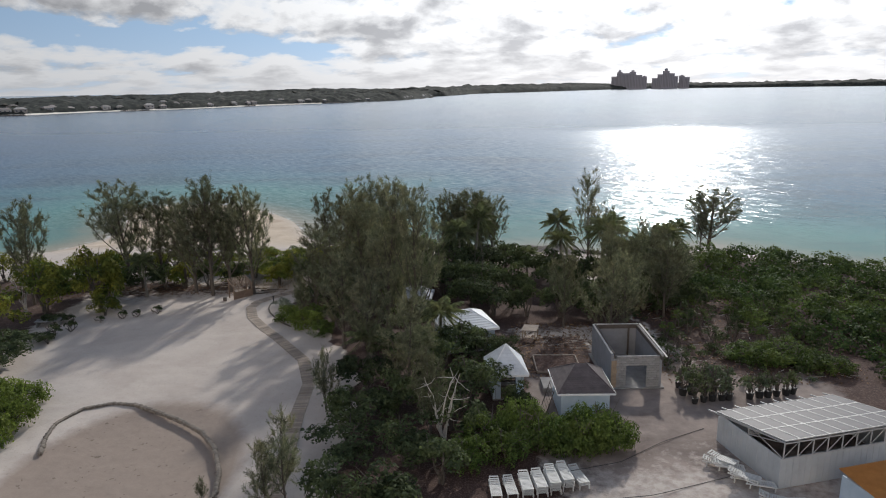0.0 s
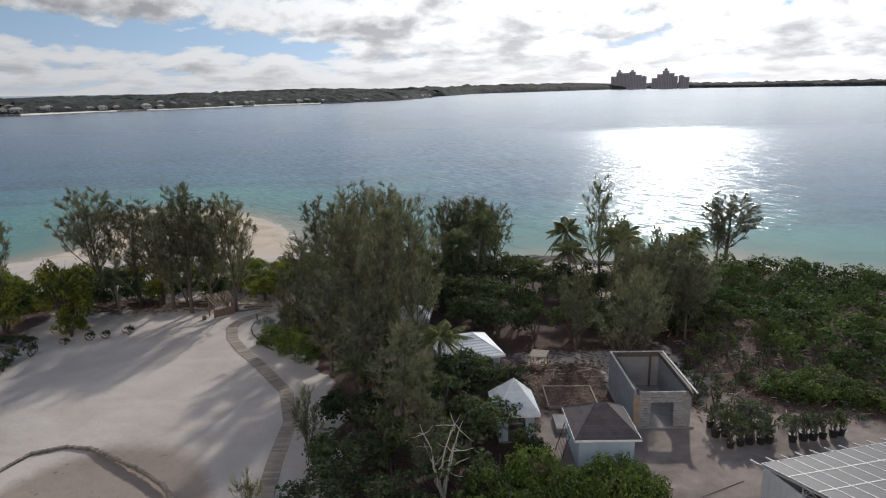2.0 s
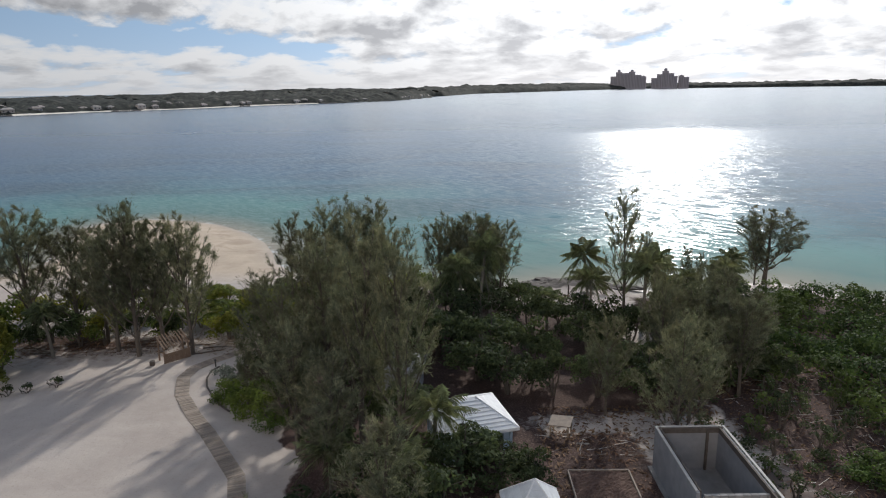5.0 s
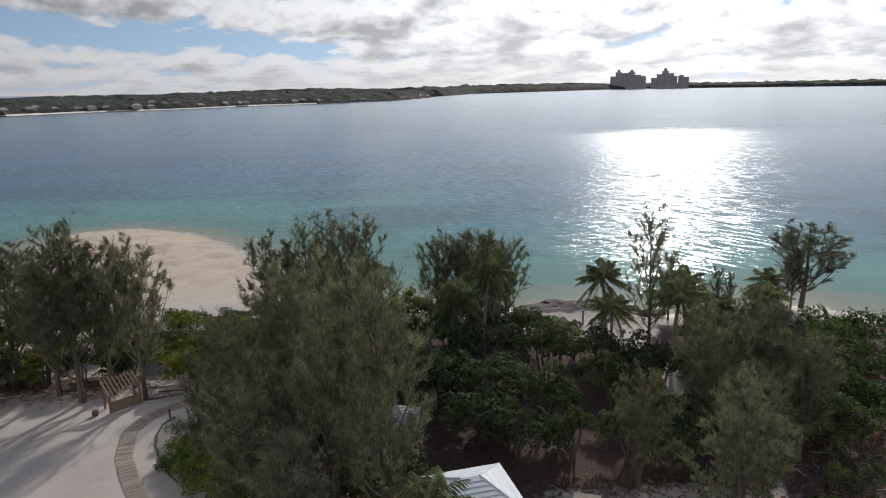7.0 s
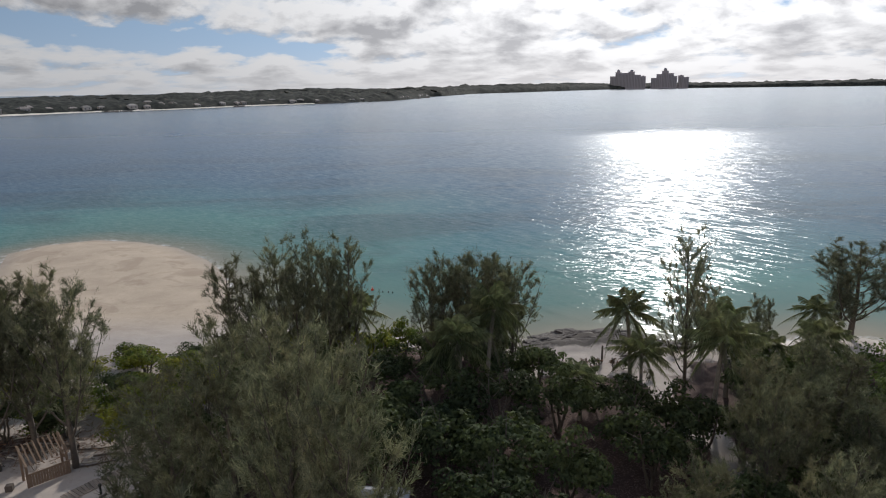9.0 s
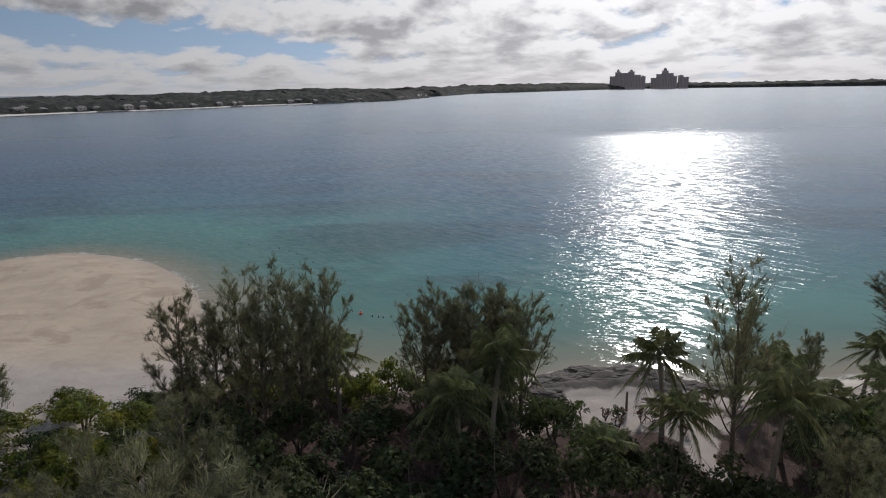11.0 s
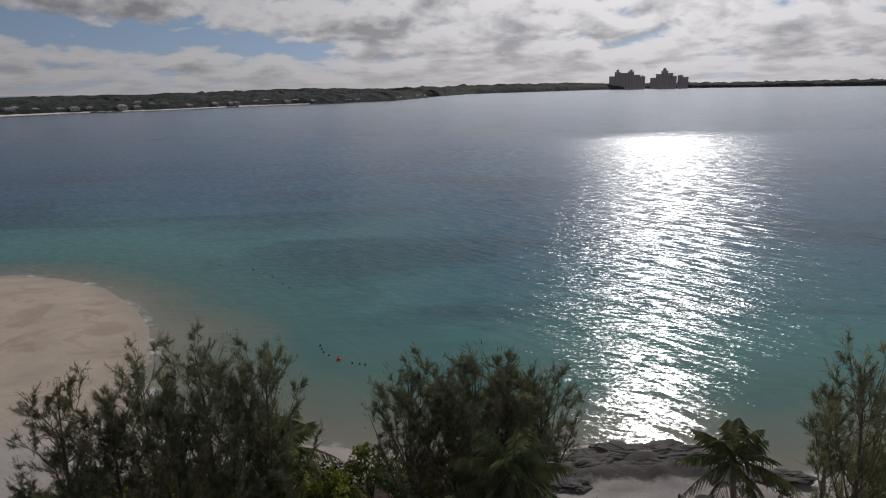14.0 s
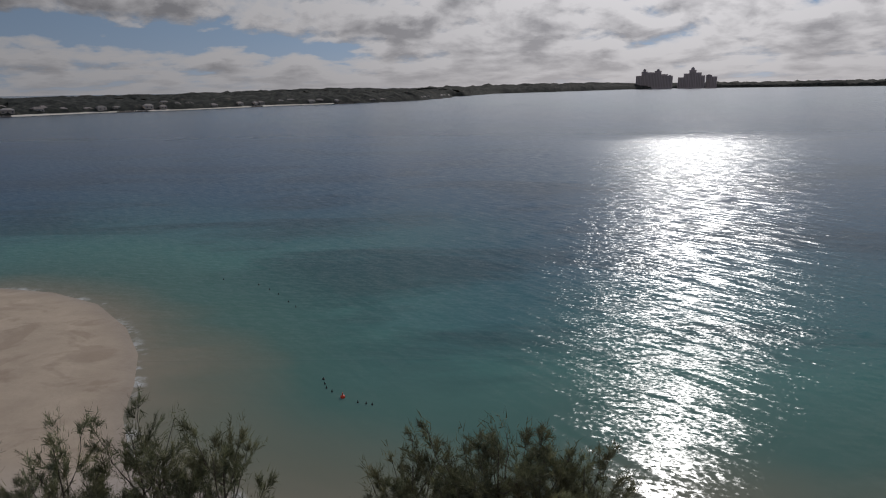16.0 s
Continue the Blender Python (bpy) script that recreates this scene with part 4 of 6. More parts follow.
for nm, a, b in (("wall_cap", (0.05, 0.1, 0), (0.05, SD, 0)), ("wall_cap", (SW + 0.12, -0.7, 0), (SW + 0.12, SD, 0)), ("wall_cap", (0.1, SD - 0.05, 0), (SW, SD - 0.05, 0))):
    a, b = Vector(a), Vector(b)
    d = b - a
    part(nm, block(0.15 if d.x < 1 else d.length, 0.15 if d.x > 1 else d.length, 0.06, 0.01), M_CAP, store, "pale cap along the wall top", pose(*((a + b) / 2 + Vector((0, 0, SH + 0.04)))))
    part("wall_plate", block(0.12 if d.x < 1 else d.length, 0.12 if d.x > 1 else d.length, 0.34, 0.01), M_DARKWOOD, store, "", pose(*((a + b) / 2 + Vector((0.20 if a.x < 1 and d.x < 1 else -0.30 if d.x < 1 else 0, -0.20 if d.x > 1 else 0, SH - 0.11)))))
part("pillar", block(0.14, 0.14, SH, 0.01, x=SW - 0.9, y=SD - 0.32, z=SH / 2), M_DARKWOOD, store, "dark upright in the corner")
part("door_leaf", block(0.7, 0.05, 2.3, 0.01, x=0.36, y=-0.06, z=1.2, rz=8), M_TIMBER, store, "raw timber board leaning at the corner")
part("pillar", block(0.1, 0.1, 2.7, 0.01, x=0.3, y=0.3, z=1.4), M_TIMBER, store)
# the front wall's blocks, each its own piece, round a doorway
bw, bh = 0.4, 0.2
me_block = bpy.data.meshes.new("block")
bmb = box(bmesh.new(), bw - 0.018, 0.19, bh - 0.018, bevel=0.01)
bmb.to_mesh(me_block)
bmb.free()
me_block.materials.append(M_BLOCK)
rng = np.random.default_rng(12)
me_half = bpy.data.meshes.new("half_block")
bmb = box(bmesh.new(), bw / 2 - 0.018, 0.19, bh - 0.018, bevel=0.01)
bmb.to_mesh(me_half)
bmb.free()
me_half.materials.append(M_BLOCK)
for r in range(13):
    runs = ((0.4, 1.2), (2.8, 3.8)) if r < 9 else ((0.4, 3.8),)
    for x0, x1 in runs:
        x = x0
        if r % 2:
            part("block", me_half, None, front, "", pose(x + bw / 4, 0.02, 0.12 + r * bh + bh / 2))
            x += bw / 2
        while x < x1 - 0.05:
            full_ = x1 - x > bw * 0.75
            part("block", me_block if full_ else me_half, None, front, "", pose(x + (bw if full_ else bw / 2) / 2, 0.02 + rng.uniform(-0.006, 0.006), 0.12 + r * bh + bh / 2))
            x += bw if full_ else bw / 2

# small hip-roofed shed with pale blue walls
shed = thing("shed", "pale blue shed with a brown shingled hip roof", "shed", at=(9.85, 45.7, LAND), turn=0)
W, D, E, R = 3.45, 3.8, 2.2, 1.35
part("wall", block(W, 0.12, E, 0.01, y=-D / 2 + 0.06, z=E / 2), M_BLUEWALL, shed)
part("wall", block(W, 0.12, E, 0.01, y=D / 2 - 0.06, z=E / 2), M_BLUEWALL, shed)
part("wall", block(0.12, D - 0.25, E, 0.01, x=-W / 2 + 0.06, z=E / 2), M_BLUEWALL, shed)
part("wall", block(0.12, D - 0.25, E, 0.01, x=W / 2 - 0.06, z=E / 2), M_BLUEWALL, shed)
o = 0.32
c = [(-W / 2 - o, -D / 2 - o, E), (W / 2 + o, -D / 2 - o, E), (W / 2 + o, D / 2 + o, E), (-W / 2 - o, D / 2 + o, E)]
t1, t2 = (-0.35, 0.1, E + R), (0.35, 0.1, E + R)
for a, b, u, v in ((0, 1, t1, t2), (1, 2, t2, t2), (2, 3, t2, t1), (3, 0, t1, t1)):
    courses(shed, "shingle_course", M_SHINGLE, (c[a], c[b]), (u, v), 15, 0.012)
    bm = rod(bmesh.new(), c[a], u, 0.05, 0.05, 5)
    part("ridge_cap", bm, M_SHINGLE, shed)
    mid = (Vector(c[a]) + Vector(c[b])) / 2
    part("fascia", block((Vector(c[a]) - Vector(c[b])).length, 0.05, 0.14, 0), M_WHITE, shed, "", pose(mid.x, mid.y, E - 0.06, 0, 0, 90 * a))
# ladder-like rack leaning on its side
rack = thing("ladder_rack", "dark metal rack leaning against the shed wall", "rack", at=(7.45, 45.3, LAND), turn=0)
for y in (-0.9, 0.9):
    part("rail", rod(bmesh.new(), (-0.35, y, 0), (0.25, y, 2.0), 0.03), M_DARKWOOD, rack)
for k in range(6):
    part("rung", rod(bmesh.new(), (-0.35 + 0.1 * k + 0.05, -0.9, 0.2 + k * 0.33), (-0.35 + 0.1 * k + 0.05, 0.9, 0.2 + k * 0.33), 0.02), M_DARKWOOD, rack)

# timber-edged bed of dark soil and paving behind the shed
bed = thing("garden_bed", "timber-edged bed of dark reddish soil", "garden bed", at=(9.45, 53.7, LAND), turn=-1)
for nm, sx, sy, x, y in (("edging", 3.7, 0.1, 0, 1.75), ("edging", 3.7, 0.1, 0, -1.75), ("edging", 0.1, 3.4, -1.85, 0), ("edging", 0.1, 3.4, 1.85, 0)):
    part(nm, block(sx, sy, 0.22, 0.01, x=x, y=y, z=0.09), M_PLANK, bed)
rng = np.random.default_rng(4)
bm = bmesh.new()
bmesh.ops.create_grid(bm, x_segments=26, y_segments=26, size=1.0, matrix=Matrix.Diagonal((1.78, 1.68, 1, 1)))
for v in bm.verts:
    v.co.z = 0.09 + rng.uniform(0, 0.09)
part("soil", bm, M_CLAY, bed)
single("low_wall", block(0.9, 2.1, 0.35, 0.02), M_CEMENT, "low grey concrete block wall beside the soil bed", "wall", m=pose(8.0, 49.4, LAND + 0.17))

# small grey hut in the wood
hut = thing("hut", "small grey hut with a shingled hip roof among dark trees", "hut", at=(-3.2, 67.9, LAND), turn=-6)
W, D, E, R = 3.0, 2.6, 2.1, 0.9
for sx, sy, x, y in ((W, 0.12, 0, -D / 2 + 0.06), (W, 0.12, 0, D / 2 - 0.06), (0.12, D - 0.25, -W / 2 + 0.06, 0), (0.12, D - 0.25, W / 2 - 0.06, 0)):
    part("wall", block(sx, sy, E, 0.01, x=x, y=y, z=E / 2), M_HUTWALL, hut)
part("door", block(0.8, 0.05, 1.9, 0.01, x=0.3, y=-D / 2 - 0.03, z=0.97), M_DARKWOOD, hut, "dark board door")
c = [(-W / 2 - 0.3, -D / 2 - 0.3, E), (W / 2 + 0.3, -D / 2 - 0.3, E), (W / 2 + 0.3, D / 2 + 0.3, E), (-W / 2 - 0.3, D / 2 + 0.3, E)]
t1, t2 = (-0.5, 0, E + R), (0.5, 0, E + R)
for a, b, u, v in ((0, 1, t1, t2), (1, 2, t2, t2), (2, 3, t2, t1), (3, 0, t1, t1)):
    courses(hut, "shingle_course", M_HUTROOF, (c[a], c[b]), (u, v), 8, 0.015)
    mid = (Vector(c[a]) + Vector(c[b])) / 2
    part("fascia", block((Vector(c[a]) - Vector(c[b])).length, 0.05, 0.3, 0), M_HUTROOF, hut, "", pose(mid.x, mid.y, E - 0.13, 0, 0, 90 * a))

# small board shelter on posts under the trees
tab = thing("board_stand", "grey weathered board stand on four posts, under trees", "stand", at=(8.0, 60.2, LAND), turn=-22)
part("top_board", block(1.5, 1.25, 0.07, 0.01, rx=8, ry=-4), M_PLANK, tab, "", pose(0, 0, 0.95))
for x in (-0.6, 0.6):
    for y in (-0.5, 0.5):
        part("post", block(0.09, 0.09, 0.93 + y * 0.12, 0.005, x=x, y=y, z=0.45 + y * 0.06), M_TIMBER, tab)

# shed with the solar roof: plain siding, steel trusses, tilted rows of panels
SX, SY = 9.3, 6.2
solar = thing("solar_shed", "pale grey shed with a tilted roof of solar panels", "shed", at=(19.5, 34.9, LAND), turn=14)
part("wall", block(0.1, SY - 0.6, 2.0, 0.01, x=0.05, y=SY / 2, z=1.0), M_CONTAINER, solar, "pale grey siding wall")
part("wall", block(0.1, SY - 0.6, 2.0, 0.01, x=SX - 0.05, y=SY / 2, z=1.0), M_CONTAINER, solar)
part("wall", block(SX, 0.1, 2.0, 0.01, x=SX / 2, y=0.25, z=1.0), M_CONTAINER, solar)
part("wall", block(SX, 0.1, 1.8, 0.01, x=SX / 2, y=SY - 0.25, z=0.9), M_CONTAINER, solar)
for k in range(1, 21):
    part("wall_rib", block(0.05, 0.03, 1.98, 0, x=k * SX / 21, y=0.188, z=0.99), M_CONTAINER, solar)
for k in range(1, 12):
    part("wall_rib", block(0.03, 0.05, 1.98, 0, x=-0.012, y=0.3 + k * (SY - 0.6) / 12, z=0.99), M_CONTAINER, solar)
Z0, Z1 = 3.15, 1.95    # front and back height of the panel plane
tiltdeg = math.degrees(math.atan2(Z1 - Z0, SY))
plane = pose(0, 0, Z0, tiltdeg, 0, 0)
plen = math.hypot(SY, Z1 - Z0)
pan = bpy.data.meshes.new("solar_panel")
bmb = box(bmesh.new(), SX / 9 - 0.05, plen / 3 - 0.05, 0.04)
bmb.to_mesh(pan)
bmb.free()
pan.materials.append(M_PANEL)
frm = bpy.data.meshes.new("panel_frame")
bmb = bmesh.new()
pw, pl = SX / 9, plen / 3
for sx, sy, x, y in ((pw, 0.05, 0, pl / 2 - 0.025), (pw, 0.05, 0, -pl / 2 + 0.025), (0.035, pl - 0.1, pw / 2 - 0.018, 0), (0.035, pl - 0.1, -pw / 2 + 0.018, 0)):
    box(bmb, sx, sy, 0.06, x, y, 0.01)
bmb.to_mesh(frm)
bmb.free()
frm.materials.append(M_STEEL)
for i in range(9):
    for j in range(3):
        p = part("solar_panel", pan, None, solar, "dark solar panel in a pale frame", plane @ pose((i + 0.5) * pw, (j + 0.5) * pl, 0.08))
        part("panel_frame", frm, None, p)
for i in range(10):
    part("rafter", block(0.07, plen + 0.9, 0.09, 0.005), M_STEEL, solar, "white steel rafter that runs past the panels", plane @ pose(i * SX / 9, plen / 2 + 0.45, -0.02))
for y in (0.1, SY * 0.5):
    zt = Z0 + (Z1 - Z0) * y / SY - 0.1
    part("chord", block(SX, 0.07, 0.08, 0.005, x=SX / 2, y=y, z=zt), M_STEEL, solar)
    part("chord", block(SX, 0.07, 0.08, 0.005, x=SX / 2, y=y, z=2.04), M_STEEL, solar)
    for i in range(10):
        if zt - 2.1 > 0.2:
            part("upright", block(0.06, 0.06, zt - 2.05, 0.004, x=max(0.05, min(SX - 0.05, i * SX / 9)), y=y, z=(zt + 2.05) / 2), M_STEEL, solar)
            if i < 9:
                part("brace", rod(bmesh.new(), (i * SX / 9, y, 2.08), ((i + 1) * SX / 9, y, zt), 0.025), M_STEEL, solar)
for a, b in (((0.05, 0.1, 2.05), (0.05, SY * 0.5, 2.6)), ((0.05, SY * 0.5, 2.05), (0.05, 0.4, 2.95)), ((0.05, SY * 0.5, 2.6), (0.05, SY - 0.5, 2.02))):
    part("brace", rod(bmesh.new(), a, b, 0.03), M_STEEL, solar)
# shed beside it with an orange corrugated roof
orange = thing("sheet_roof_hut", "hut with an orange corrugated sheet roof and pale walls", "hut", at=(22.6, 31.0, LAND), turn=14)
part("wall", block(3.6, 0.1, 2.0, 0.01, x=1.8, y=0.05, z=1.0), M_BLUEWALL, orange)
part("wall", block(0.1, 2.3, 2.0, 0.01, x=0.05, y=1.3, z=1.0), M_BLUEWALL, orange)
bm = bmesh.new()
n = 54
rows_ = []
for k in range(n + 1):
    x = -0.2 + k * 4.2 / n
    z = 0.035 * math.cos(k * math.pi)
    rows_.append((bm.verts.new((x, -0.2, 2.05 + z)), bm.verts.new((x, 2.6, 2.35 + z))))
for a, b in zip(rows_, rows_[1:]):
    bm.faces.new((a[0], b[0], b[1], a[1]))
bmesh.ops.solidify(bm, geom=bm.faces[:], thickness=0.02)
part("roof_sheet", bm, M_ORANGE, orange, "orange corrugated roof sheet")

# sun loungers: stacked in a row on the sand, and a heap beside the solar shed


def lounger():
    ob = thing("sun_lounger", "white slatted sun lounger stacked on the sand", "sun lounger", "stacked sun loungers", at=(0, 0, -50))
    for x in (-0.3, 0.3):
        part("side_rail", block(0.06, 1.75, 0.07, 0.008, x=x, z=0.3), M_LOUNGE, ob)
        for y in (-0.8, 0.6):
            part("leg", block(0.06, 0.07, 0.3, 0.006, x=x, y=y, z=0.15), M_LOUNGE, ob)
    for k in range(9):
        part("slat", block(0.54, 0.08, 0.025, 0, y=-0.82 + k * 0.125, z=0.32), M_LOUNGE, ob)
    back = part("backrest", block(0.54, 0.08, 0.03, 0, y=0.66), M_LOUNGE, ob, "", pose(0, 0.22, 0.34, 14, 0, 0))
    for k in range(4):
        part("slat", block(0.54, 0.08, 0.025, 0, y=0.06 + k * 0.14), M_LOUNGE, back)
    for x in (-0.26, 0.26):
        part("back_rail", block(0.05, 0.7, 0.05, 0, x=x, y=0.33, z=-0.03), M_LOUNGE, back)
    return ob


lg = lounger()
rng = np.random.default_rng(9)
first = True
for x, y, n, turn in ((2.75, 35.2, 1, 2), (3.65, 35.3, 1, 5), (4.6, 35.2, 3, 3), (5.4, 35.4, 3, 6), (6.2, 35.6, 4, 7), (7.0, 35.9, 4, 9), (7.9, 36.1, 2, 14)):
    for k in range(n):
        m = pose(x + rng.uniform(-0.03, 0.03), y + rng.uniform(-0.03, 0.03) + k * 0.05, LAND + k * 0.15, 0, 0, turn + rng.uniform(-1.5, 1.5))
        if first:
            lg.matrix_world, first = m, False
        else:
            copy_thing(lg, m)
for k, (x, y, turn, rx) in enumerate(((16.9, 37.6, 60, 0), (17.3, 36.9, 75, 4), (17.1, 37.3, 40, -5), (17.9, 35.9, 66, 0), (18.3, 35.0, 80, 5), (17.6, 35.5, 55, 0), (18.7, 33.8, 62, 0), (19.4, 33.2, 95, 4))):
    copy_thing(lg, pose(x, y, LAND + (0, 0.2, 0.42, 0, 0.2, 0.42, 0, 0.2)[k], rx, 0, turn))

# cables: two lie across the yard and over the loungers
for nm, pts, lab in (("cable", [(7.2, 36.0, 1.9), (11, 38.2, LAND + 0.05), (14.4, 40.6, LAND + 0.05), (17.8, 42.3, LAND + 0.05)], "dark cable trailing across the sandy yard"),
                     ("cable", [(1.0, 33.5, LAND + 0.05), (6.5, 33.9, LAND + 0.06), (12, 34.6, LAND + 0.05), (17.2, 36.4, LAND + 0.06)], "dark cable trailing across the sandy yard"),
                     ("cable", [(6.0, 32.8, LAND + 0.05), (6.6, 34.2, LAND + 0.3), (7.2, 36.0, 1.8)], "dark cable trailing across the sandy yard")):
    q = np.linspace(0, len(pts) - 1, 24)
    pp = np.stack([np.interp(q, range(len(pts)), [p[c] for p in pts]) for c in range(3)], 1)
    v, f = tube_np(pp, np.full(24, 0.02), 5)
    single(nm, mesh_np(nm, v, f, M_CABLE), None, lab, "cable", "yard cables")

# ---- the plaza ----
# timber boardwalk of loose planks along its edge
BOARD = [(-9.9, 20.0), (-10.3, 34.8), (-10.7, 40.4), (-11.1, 45.2), (-11.25, 50.5), (-12.7, 55.4), (-16.4, 61.0), (-18.2, 63.4), (-20.4, 66.9), (-21.5, 70.2), (-21.3, 72.1), (-20.4, 73.4), (-17.4, 76.6), (-14.5, 78.3)]
bp = np.array(BOARD)
seg = np.r_[0, np.cumsum(np.hypot(*np.diff(bp, axis=0).T))]
walkboard = thing("boardwalk", "weathered plank boardwalk laid on the sand", "boardwalk", kind="structure")
plank = bpy.data.meshes.new("plank")
bmb = box(bmesh.new(), 1.05, 0.198, 0.05, bevel=0.008)
bmb.to_mesh(plank)
bmb.free()
plank.materials.append(M_PLANK)
rng = np.random.default_rng(6)
s = 0.0
while s < seg[-1]:
    px, py = np.interp(s, seg, bp[:, 0]), np.interp(s, seg, bp[:, 1])
    qx, qy = np.interp(s + 0.8, seg, bp[:, 0]), np.interp(s + 0.8, seg, bp[:, 1])
    if math.hypot(qx - px, qy - py) < 0.05:
        break
    part("plank", plank, None, walkboard, "", pose(px, py, LAND + 0.035 + rng.uniform(-0.012, 0.012), 0, 0, math.degrees(math.atan2(qy - py, qx - px)) - 90 + rng.uniform(-2, 2)))
    s += 0.23

# rough stones rimming the sand pit
RIM = [(-27.2, 40.2), (-28.0, 42.2), (-28.4, 44.2), (-27.6, 46.4), (-25.8, 47.3), (-23.8, 47.0), (-21.8, 45.9), (-19.4, 44.4), (-17.2, 42.6), (-15.6, 40.4), (-14.4, 37.6), (-13.9, 35.4), (-14.4, 32.0)]
rp = np.array(RIM)
seg = np.r_[0, np.cumsum(np.hypot(*np.diff(rp, axis=0).T))]
rim = thing("stone_rim", "low ring of rough dark stones round a sand pit", "stone border", kind="structure")
stones = []
for k in range(5):
    bm = bmesh.new()
    bmesh.ops.create_icosphere(bm, subdivisions=1, radius=0.165)
    for v in bm.verts:
        v.co *= 0.8 + 0.35 * random.random()
        v.co.x *= 1.25
        v.co.z *= 0.72
    me = bpy.data.meshes.new("stone")
    bm.to_mesh(me)
    bm.free()
    me.materials.append(M_STONE)
    stones.append(me)
s = 0.0
while s < seg[-1]:
    for lay in range(2):
        px = np.interp(s, seg, rp[:, 0]) + rng.uniform(-0.04, 0.04)
        py = np.interp(s, seg, rp[:, 1]) + rng.uniform(-0.05, 0.05)
        along = math.degrees(math.atan2(np.interp(s + 0.3, seg, rp[:, 1]) - np.interp(s - 0.3, seg, rp[:, 1]), np.interp(s + 0.3, seg, rp[:, 0]) - np.interp(s - 0.3, seg, rp[:, 0])))
        part("stone", stones[rng.integers(5)], None, rim, "", pose(px, py, LAND - 0.06 + lay * 0.15, 0, 0, along + rng.uniform(-14, 14)))
    s += 0.235

# slatted swing frame and low bench wall at the plaza's end
rng = np.random.default_rng(8)
perg = thing("garden_swing", "rustic timber swing frame with a slatted roof and panel", "garden swing", at=(-23.8, 74.3, LAND), turn=46)
for x in (-1.1, 1.1):
    part("post", block(0.12, 0.12, 2.1, 0.01, x=x, y=0.6, z=1.05), M_RUSTIC, perg)
    part("post", block(0.12, 0.12, 1.5, 0.01, x=x, y=-0.5, z=0.75), M_RUSTIC, perg)
    part("beam", rod(bmesh.new(), (x, -0.7, 1.42), (x, 0.9, 2.2), 0.05), M_RUSTIC, perg)
for k in range(9):
    part("roof_slat", block(0.09, 1.75, 0.04, 0, x=-1.15 + k * 0.29, y=0.1, z=1.86, rx=26), M_RUSTIC, perg)
panel = part("panel", block(2.4, 0.06, 0.1, 0.005, y=-0.6, z=0.85), M_RUSTIC, perg)
for k in range(16):
    part("board", block(0.13, 0.04, 0.8, 0, x=-1.13 + k * 0.15, y=-0.6, z=0.44), M_RUSTIC, panel)
stool = single("stool", block(0.4, 0.4, 0.38, 0.03), M_DARKWOOD, "small dark wooden stool on the sand", "stool", m=pose(-25.2, 72.9, LAND + 0.19, 0, 0, 15))
tbl = thing("table", "grey weathered flat table among beach plants", "table", at=(-41.0, 65.3, LAND), turn=12)
part("tabletop", block(2.4, 1.1, 0.08, 0.01, z=0.6), M_CEMENT, tbl)
for x in (-1, 1):
    part("leg", block(0.12, 0.9, 0.56, 0.01, x=x, z=0.28), M_CEMENT, tbl)

# low path light, edging stones and two stumps by the path's bend
BOLLARD, STUMPS = (-19.55, 72.4, LAND), ((-24.3, 77.7), (-23.7, 77.6))
EDGING = [(-19.2, 72.3), (-19.6, 71.3), (-19.45, 69.8), (-18.9, 68.3), (-17.9, 66.6), (-16.8, 65.0), (-15.8, 64.0)]
lamp = thing("path_light", "short dark bollard light beside the path", "path light", at=BOLLARD)
part("post", rod(bmesh.new(), (0, 0, 0), (0, 0, 0.55), 0.06, 0.06, 8), M_BLACK, lamp)
part("cap", rod(bmesh.new(), (0, 0, 0.55), (0, 0, 0.66), 0.11, 0.08, 8), M_BLACK, lamp)
for x, y in STUMPS:
    single("stump", rod(bmesh.new(), (0, 0, 0), (0, 0, 0.3), 0.17, 0.15, 9), M_DARKWOOD, "short dark log stump on the sand", "stump", "stumps", m=pose(x, y, LAND))
ex = np.array(EDGING)
seg = np.r_[0, np.cumsum(np.hypot(*np.diff(ex, axis=0).T))]
q = np.linspace(0, seg[-1], 26)
v, f = tube_np(np.stack([np.interp(q, seg, ex[:, 0]), np.interp(q, seg, ex[:, 1]), np.full(26, LAND + 0.07)], 1), np.full(26, 0.075), 6)
single("bed_edging", mesh_np("bed_edging", v, f, M_DARKWOOD), None, "dark log edging round a planted bed", "edging")

# driftwood and brush heaps under the beach trees
rng = np.random.default_rng(31)
for k in range(30):
    x, y = (rng.uniform(-44, -20), rng.uniform(75.5, 79.5)) if k < 18 else (rng.uniform(-27, -20), rng.uniform(89, 94))
    a = rng.uniform(-25, 25)
    L_ = rng.uniform(1.0, 3.2)
    q = np.linspace(-0.5, 0.5, 6)
    pts = np.stack([q * L_, np.sin(q * 4 + k) * 0.12, 0.07 + 0.05 * np.abs(np.sin(q * 5 + k))], 1)
    v, f = tube_np(pts, 0.07 - 0.04 * (q + 0.5), 5)
    single("driftwood", mesh_np("driftwood", v, f, M_DARKWOOD if k % 3 and k < 18 else M_DEAD), None, "fallen branch lying on sandy ground", "branch", "fallen branches", m=pose(x, y, float(land_height(np.array([x]), np.array([y]))[0]) - 0.02, 0, 0, a))

